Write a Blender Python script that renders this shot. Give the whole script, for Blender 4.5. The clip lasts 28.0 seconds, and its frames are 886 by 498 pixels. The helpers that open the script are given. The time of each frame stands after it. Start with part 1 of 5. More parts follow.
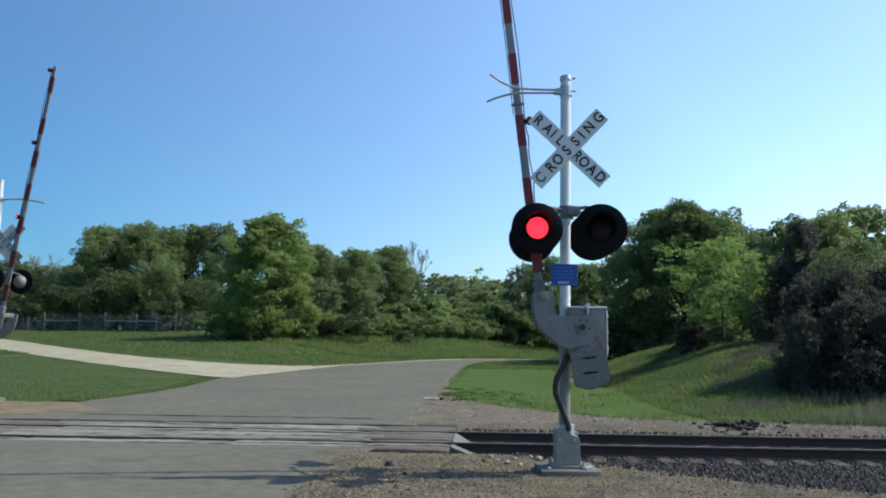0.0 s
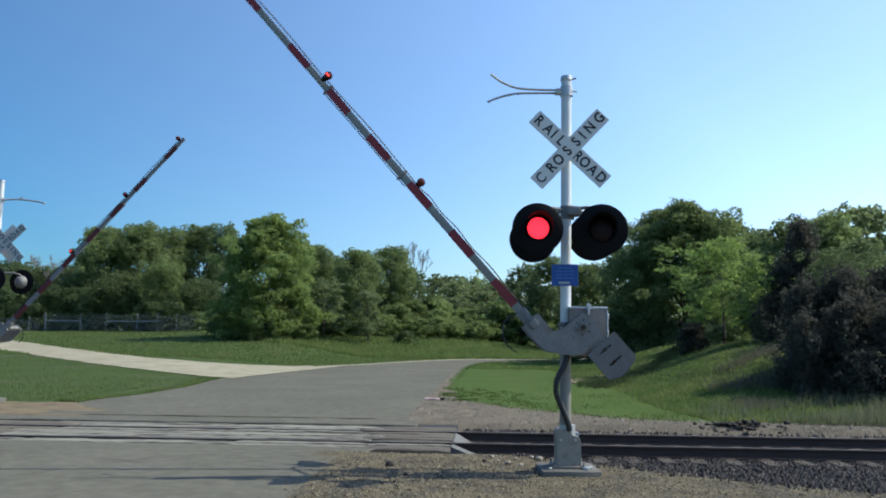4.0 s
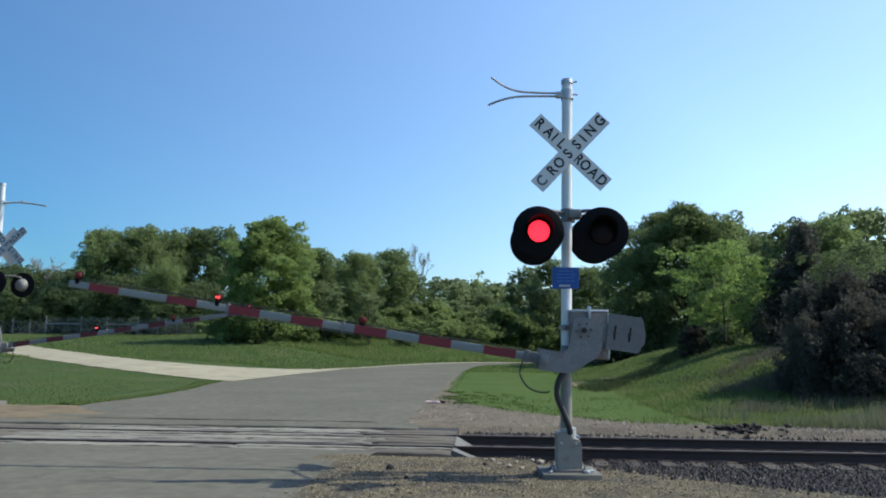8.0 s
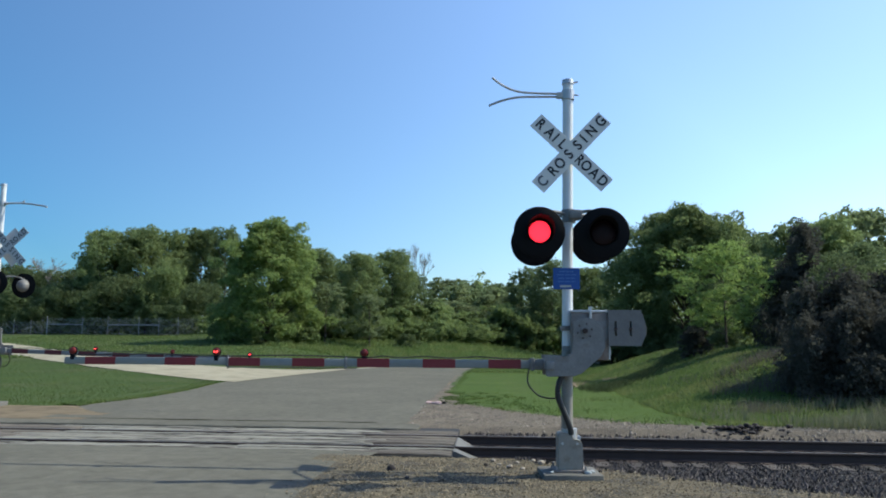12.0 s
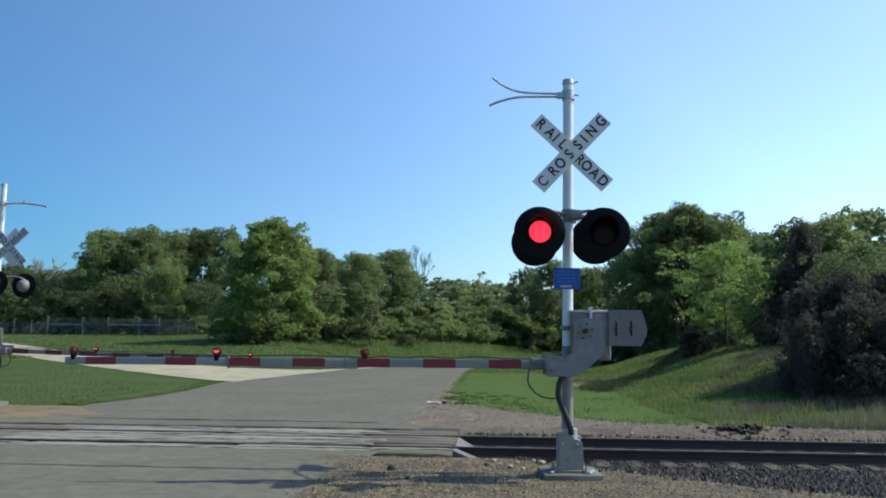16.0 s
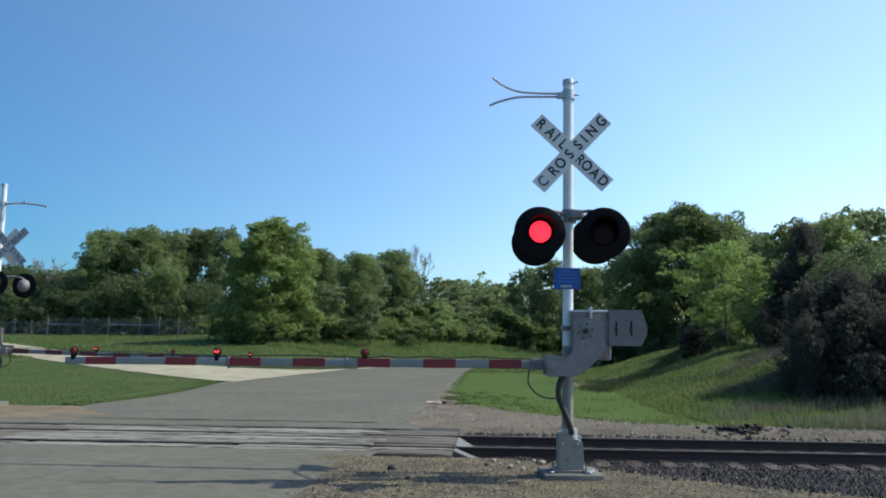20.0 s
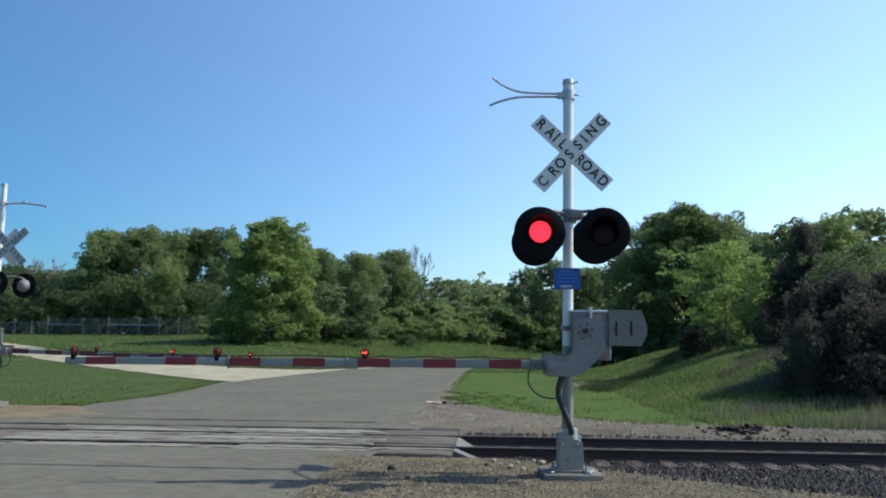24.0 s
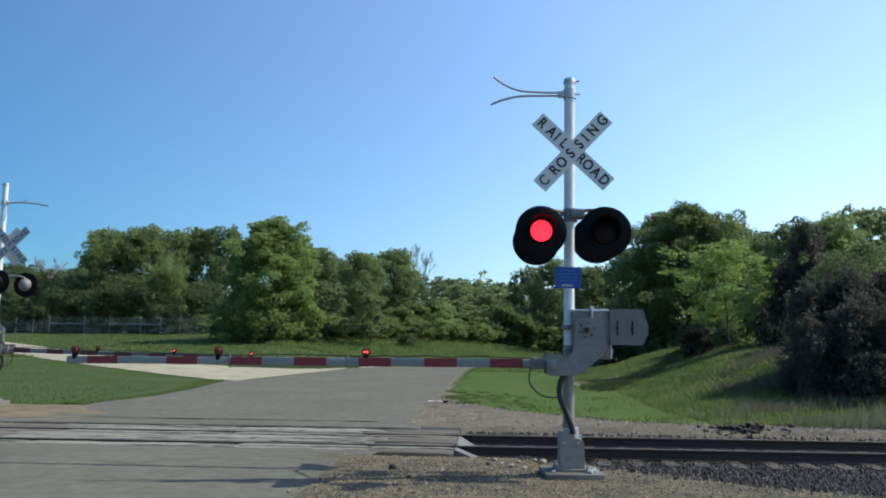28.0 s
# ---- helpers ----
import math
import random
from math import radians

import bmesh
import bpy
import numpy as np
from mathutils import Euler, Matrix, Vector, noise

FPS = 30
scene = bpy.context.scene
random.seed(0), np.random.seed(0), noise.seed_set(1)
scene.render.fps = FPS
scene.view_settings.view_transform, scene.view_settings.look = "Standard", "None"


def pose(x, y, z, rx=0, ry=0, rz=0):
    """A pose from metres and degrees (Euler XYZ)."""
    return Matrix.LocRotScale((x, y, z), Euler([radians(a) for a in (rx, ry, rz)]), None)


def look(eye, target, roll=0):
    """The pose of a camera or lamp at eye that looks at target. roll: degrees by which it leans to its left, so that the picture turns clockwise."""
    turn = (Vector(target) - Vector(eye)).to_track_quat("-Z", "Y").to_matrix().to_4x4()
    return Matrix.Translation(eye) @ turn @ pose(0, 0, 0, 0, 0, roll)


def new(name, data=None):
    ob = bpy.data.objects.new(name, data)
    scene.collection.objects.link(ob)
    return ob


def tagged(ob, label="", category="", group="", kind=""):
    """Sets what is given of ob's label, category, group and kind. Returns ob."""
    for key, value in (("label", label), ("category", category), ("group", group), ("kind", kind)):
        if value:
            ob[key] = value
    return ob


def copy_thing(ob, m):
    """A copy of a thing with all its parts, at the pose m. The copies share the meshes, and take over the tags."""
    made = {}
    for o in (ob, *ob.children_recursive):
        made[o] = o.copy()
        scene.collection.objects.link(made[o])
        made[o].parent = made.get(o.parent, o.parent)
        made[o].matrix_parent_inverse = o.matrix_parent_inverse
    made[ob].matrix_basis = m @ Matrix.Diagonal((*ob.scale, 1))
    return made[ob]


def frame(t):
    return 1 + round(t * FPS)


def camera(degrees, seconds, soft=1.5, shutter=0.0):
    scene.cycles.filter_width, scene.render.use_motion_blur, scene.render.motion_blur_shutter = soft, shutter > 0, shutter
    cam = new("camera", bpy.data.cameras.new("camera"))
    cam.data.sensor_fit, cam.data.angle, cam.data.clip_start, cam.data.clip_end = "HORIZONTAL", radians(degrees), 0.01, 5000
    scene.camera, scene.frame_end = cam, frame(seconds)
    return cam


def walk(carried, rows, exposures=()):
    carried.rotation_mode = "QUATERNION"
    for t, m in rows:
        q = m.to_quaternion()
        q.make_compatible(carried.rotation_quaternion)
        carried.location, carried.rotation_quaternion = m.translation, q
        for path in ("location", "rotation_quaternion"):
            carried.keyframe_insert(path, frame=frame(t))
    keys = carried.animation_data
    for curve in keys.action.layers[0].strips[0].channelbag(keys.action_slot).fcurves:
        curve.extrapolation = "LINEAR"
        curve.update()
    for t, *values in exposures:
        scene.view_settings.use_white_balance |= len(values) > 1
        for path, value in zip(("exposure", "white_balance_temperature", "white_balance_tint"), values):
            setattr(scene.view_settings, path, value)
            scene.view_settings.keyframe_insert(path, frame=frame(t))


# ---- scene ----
EYE = (0.0, 0.0, 1.66)
LEAN = 0.55
cam = camera(60.15, 28.0, soft=1.9, shutter=0.5)


def view(turn, tilt):
    """Camera pose at the fixed eye: turn to the left and tilt upwards, in degrees."""
    return pose(*EYE, 90 + tilt, 0, turn) @ pose(0, 0, 0, 0, 0, LEAN)


walk(cam, [(t, view(turn, tilt)) for t, turn, tilt in (
    (0, 3.231, 6.415),
    (0.5, 3.233, 6.351),
    (1, 3.237, 6.391),
    (1.5, 3.247, 6.447),
    (2, 3.265, 6.472),
    (2.5, 3.273, 6.504),
    (3, 3.263, 6.463),
    (3.5, 3.273, 6.408),
    (5.5, 3.312, 6.570),
    (6, 3.332, 6.528),
    (6.5, 3.334, 6.570),
    (7, 3.336, 6.634),
    (7.5, 3.336, 6.698),
    (8, 3.336, 6.658),
    (8.5, 3.330, 6.634),
    (9, 3.326, 6.570),
    (9.5, 3.342, 6.634),
    (10, 3.370, 6.698),
    (10.5, 3.392, 6.698),
    (11, 3.402, 6.698),
    (11.5, 3.404, 6.706),
    (12, 3.402, 6.698),
    (12.5, 3.410, 6.634),
    (14.5, 3.430, 6.698),
    (15, 3.432, 6.764),
    (15.5, 3.424, 6.705),
    (16, 3.428, 6.698),
    (16.5, 3.434, 6.634),
    (17, 3.442, 6.674),
    (17.5, 3.452, 6.698),
    (18, 3.450, 6.764),
    (18.5, 3.442, 6.698),
    (19, 3.450, 6.731),
    (19.5, 3.458, 6.698),
    (20, 3.440, 6.698),
    (20.5, 3.412, 6.698),
    (21, 3.400, 6.698),
    (21.5, 3.400, 6.666),
    (23.5, 3.412, 6.698),
    (24, 3.438, 6.698),
    (24.5, 3.456, 6.634),
    (25, 3.462, 6.731),
    (25.5, 3.464, 6.764),
    (26, 3.464, 6.698),
    (26.5, 3.468, 6.618),
    (27, 3.480, 6.634),
    (27.5, 3.501, 6.698),
    (28, 3.521, 6.634),
)], exposures=[(0.0, 0.28, 6500, -1), (28.0, 0.28, 6500, -1)])

# ---- world and sun ----
SUN_TURN, SUN_UP = 78.0, 46.0
world = bpy.data.worlds.new("world")
scene.world = world
world.use_nodes = True
wn = world.node_tree.nodes
sky = wn.new("ShaderNodeTexSky")
sky.sky_type = "NISHITA"
sky.sun_disc = False
sky.sun_elevation = radians(SUN_UP)
sky.sun_rotation = radians(SUN_TURN)
sky.altitude = 250
sky.air_density = 1.0
sky.dust_density = 1.0
sky.ozone_density = 5.0
wn["Background"].inputs["Strength"].default_value = 0.163
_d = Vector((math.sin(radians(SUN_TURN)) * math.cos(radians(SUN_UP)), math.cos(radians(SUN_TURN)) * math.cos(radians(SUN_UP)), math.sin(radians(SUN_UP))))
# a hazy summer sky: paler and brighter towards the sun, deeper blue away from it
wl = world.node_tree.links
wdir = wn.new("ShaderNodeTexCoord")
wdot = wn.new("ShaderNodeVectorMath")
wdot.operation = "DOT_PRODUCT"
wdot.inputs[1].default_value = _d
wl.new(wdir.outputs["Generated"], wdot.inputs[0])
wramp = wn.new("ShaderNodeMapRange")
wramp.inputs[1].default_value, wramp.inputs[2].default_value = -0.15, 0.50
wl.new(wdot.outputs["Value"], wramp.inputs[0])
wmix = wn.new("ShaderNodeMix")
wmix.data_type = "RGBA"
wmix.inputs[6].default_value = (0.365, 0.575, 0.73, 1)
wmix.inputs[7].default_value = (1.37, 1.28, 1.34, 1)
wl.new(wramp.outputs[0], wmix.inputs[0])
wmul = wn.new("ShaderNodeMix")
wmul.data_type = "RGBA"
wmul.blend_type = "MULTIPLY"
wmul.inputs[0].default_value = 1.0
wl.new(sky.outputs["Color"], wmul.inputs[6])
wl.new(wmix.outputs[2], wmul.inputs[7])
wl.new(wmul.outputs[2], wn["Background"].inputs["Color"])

sun = new("sun", bpy.data.lights.new("sun", "SUN"))
sun.data.energy = 4.3
sun.data.angle = radians(0.53)
sun.data.color = (1.0, 0.93, 0.82)
sun.matrix_world = look(_d * 60, (0, 0, 0))


# ---- materials ----
def mat(name, color, rough=0.7, metal=0.0, var=0.12, scale=6.0, fine=60.0, bump=0.15, spread=0.0, island=0.0, second=None, second_at=(0.5, 0.65), second_scale=3.0, coords="Object", spec=0.5, stretch=None):
    """A worn surface: a base colour varied at two scales, an optional second colour in patches, and fine relief."""
    m = bpy.data.materials.new(name)
    m.use_nodes = True
    n, l = m.node_tree.nodes, m.node_tree.links
    b = n["Principled BSDF"]
    b.inputs["Roughness"].default_value = rough
    b.inputs["Metallic"].default_value = metal
    b.inputs["Specular IOR Level"].default_value = spec
    tc = n.new("ShaderNodeTexCoord")
    geo = n.new("ShaderNodeNewGeometry")
    co = tc.outputs["Object"] if coords == "Object" else geo.outputs["Position"]

    if stretch:
        sc = n.new("ShaderNodeVectorMath")
        sc.operation = "MULTIPLY"
        sc.inputs[1].default_value = stretch
        l.new(co, sc.inputs[0])
        co = sc.outputs[0]

    def tex(s, d=4):
        t = n.new("ShaderNodeTexNoise")
        t.inputs["Scale"].default_value = s
        t.inputs["Detail"].default_value = d
        l.new(co, t.inputs["Vector"])
        return t.outputs["Fac"]

    def math_node(op, a, c):
        t = n.new("ShaderNodeMath")
        t.operation = op
        for i, v in enumerate((a, c)):
            if isinstance(v, (int, float)):
                t.inputs[i].default_value = v
            else:
                l.new(v, t.inputs[i])
        return t.outputs[0]

    val = math_node("ADD", math_node("MULTIPLY", math_node("SUBTRACT", tex(scale), 0.5), 2.4 * var), math_node("MULTIPLY", math_node("SUBTRACT", tex(fine, 2), 0.5), 2.0 * var))
    val = math_node("ADD", val, 1.0)
    if spread:
        oi = n.new("ShaderNodeObjectInfo")
        val = math_node("ADD", val, math_node("MULTIPLY", math_node("SUBTRACT", oi.outputs["Random"], 0.5), 2 * spread))
    if island:
        val = math_node("ADD", val, math_node("MULTIPLY", math_node("SUBTRACT", geo.outputs["Random Per Island"], 0.5), 2 * island))
    hsv = n.new("ShaderNodeHueSaturation")
    hsv.inputs["Color"].default_value = (*color, 1)
    if second:
        mix = n.new("ShaderNodeMix")
        mix.data_type = "RGBA"
        mix.inputs[6].default_value = (*color, 1)
        mix.inputs[7].default_value = (*second, 1)
        mr = n.new("ShaderNodeMapRange")
        mr.inputs[1].default_value, mr.inputs[2].default_value = second_at
        l.new(tex(second_scale, 6), mr.inputs[0])
        l.new(mr.outputs[0], mix.inputs[0])
        l.new(mix.outputs[2], hsv.inputs["Color"])
    l.new(val, hsv.inputs["Value"])
    l.new(hsv.outputs[0], b.inputs["Base Color"])
    if bump:
        bp = n.new("ShaderNodeBump")
        bp.inputs["Strength"].default_value = bump
        bp.inputs["Distance"].default_value = 0.02
        l.new(tex(fine, 3), bp.inputs["Height"])
        l.new(bp.outputs[0], b.inputs["Normal"])
    return m


def glow(name, color, strength):
    m = bpy.data.materials.new(name)
    m.use_nodes = True
    b = m.node_tree.nodes["Principled BSDF"]
    b.inputs["Base Color"].default_value = (*color, 1)
    b.inputs["Emission Color"].default_value = (*color, 1)
    b.inputs["Emission Strength"].default_value = strength
    return m


def leaf_mat(name, color, pale, var=0.18, thin=0.35, patch=None):
    """Leaves: diffuse and translucent, each clump a little different."""
    m = bpy.data.materials.new(name)
    m.use_nodes = True
    n, l = m.node_tree.nodes, m.node_tree.links
    b = n["Principled BSDF"]
    b.inputs["Roughness"].default_value = 0.7
    b.inputs["Specular IOR Level"].default_value = 0.12
    geo = n.new("ShaderNodeNewGeometry")
    oi = n.new("ShaderNodeObjectInfo")
    mix = n.new("ShaderNodeMix")
    mix.data_type = "RGBA"
    mix.inputs[6].default_value = (*color, 1)
    mix.inputs[7].default_value = (*pale, 1)
    l.new(geo.outputs["Random Per Island"], mix.inputs[0])
    hsv = n.new("ShaderNodeHueSaturation")
    l.new(mix.outputs[2], hsv.inputs["Color"])
    if patch:
        # uneven growth: broad patches of another colour over the sward
        noi = n.new("ShaderNodeTexNoise")
        noi.inputs["Scale"].default_value = 0.55
        noi.inputs["Detail"].default_value = 5
        noi.inputs["Roughness"].default_value = 0.65
        l.new(geo.outputs["Position"], noi.inputs["Vector"])
        at = n.new("ShaderNodeMapRange")
        at.inputs[1].default_value, at.inputs[2].default_value = 0.46, 0.66
        l.new(noi.outputs[0], at.inputs[0])
        other = n.new("ShaderNodeMix")
        other.data_type = "RGBA"
        other.inputs[7].default_value = (*patch, 1)
        l.new(at.outputs[0], other.inputs[0])
        l.new(mix.outputs[2], other.inputs[6])
        l.new(other.outputs[2], hsv.inputs["Color"])
    mr = n.new("ShaderNodeMapRange")
    mr.inputs[3].default_value, mr.inputs[4].default_value = 1 - var, 1 + var
    l.new(oi.outputs["Random"], mr.inputs[0])
    l.new(mr.outputs[0], hsv.inputs["Value"])
    l.new(hsv.outputs[0], b.inputs["Base Color"])
    tr = n.new("ShaderNodeBsdfTranslucent")
    l.new(hsv.outputs[0], tr.inputs["Color"])
    sh = n.new("ShaderNodeMixShader")
    sh.inputs[0].default_value = thin
    l.new(b.outputs[0], sh.inputs[1])
    l.new(tr.outputs[0], sh.inputs[2])
    l.new(sh.outputs[0], n["Material Output"].inputs["Surface"])
    return m


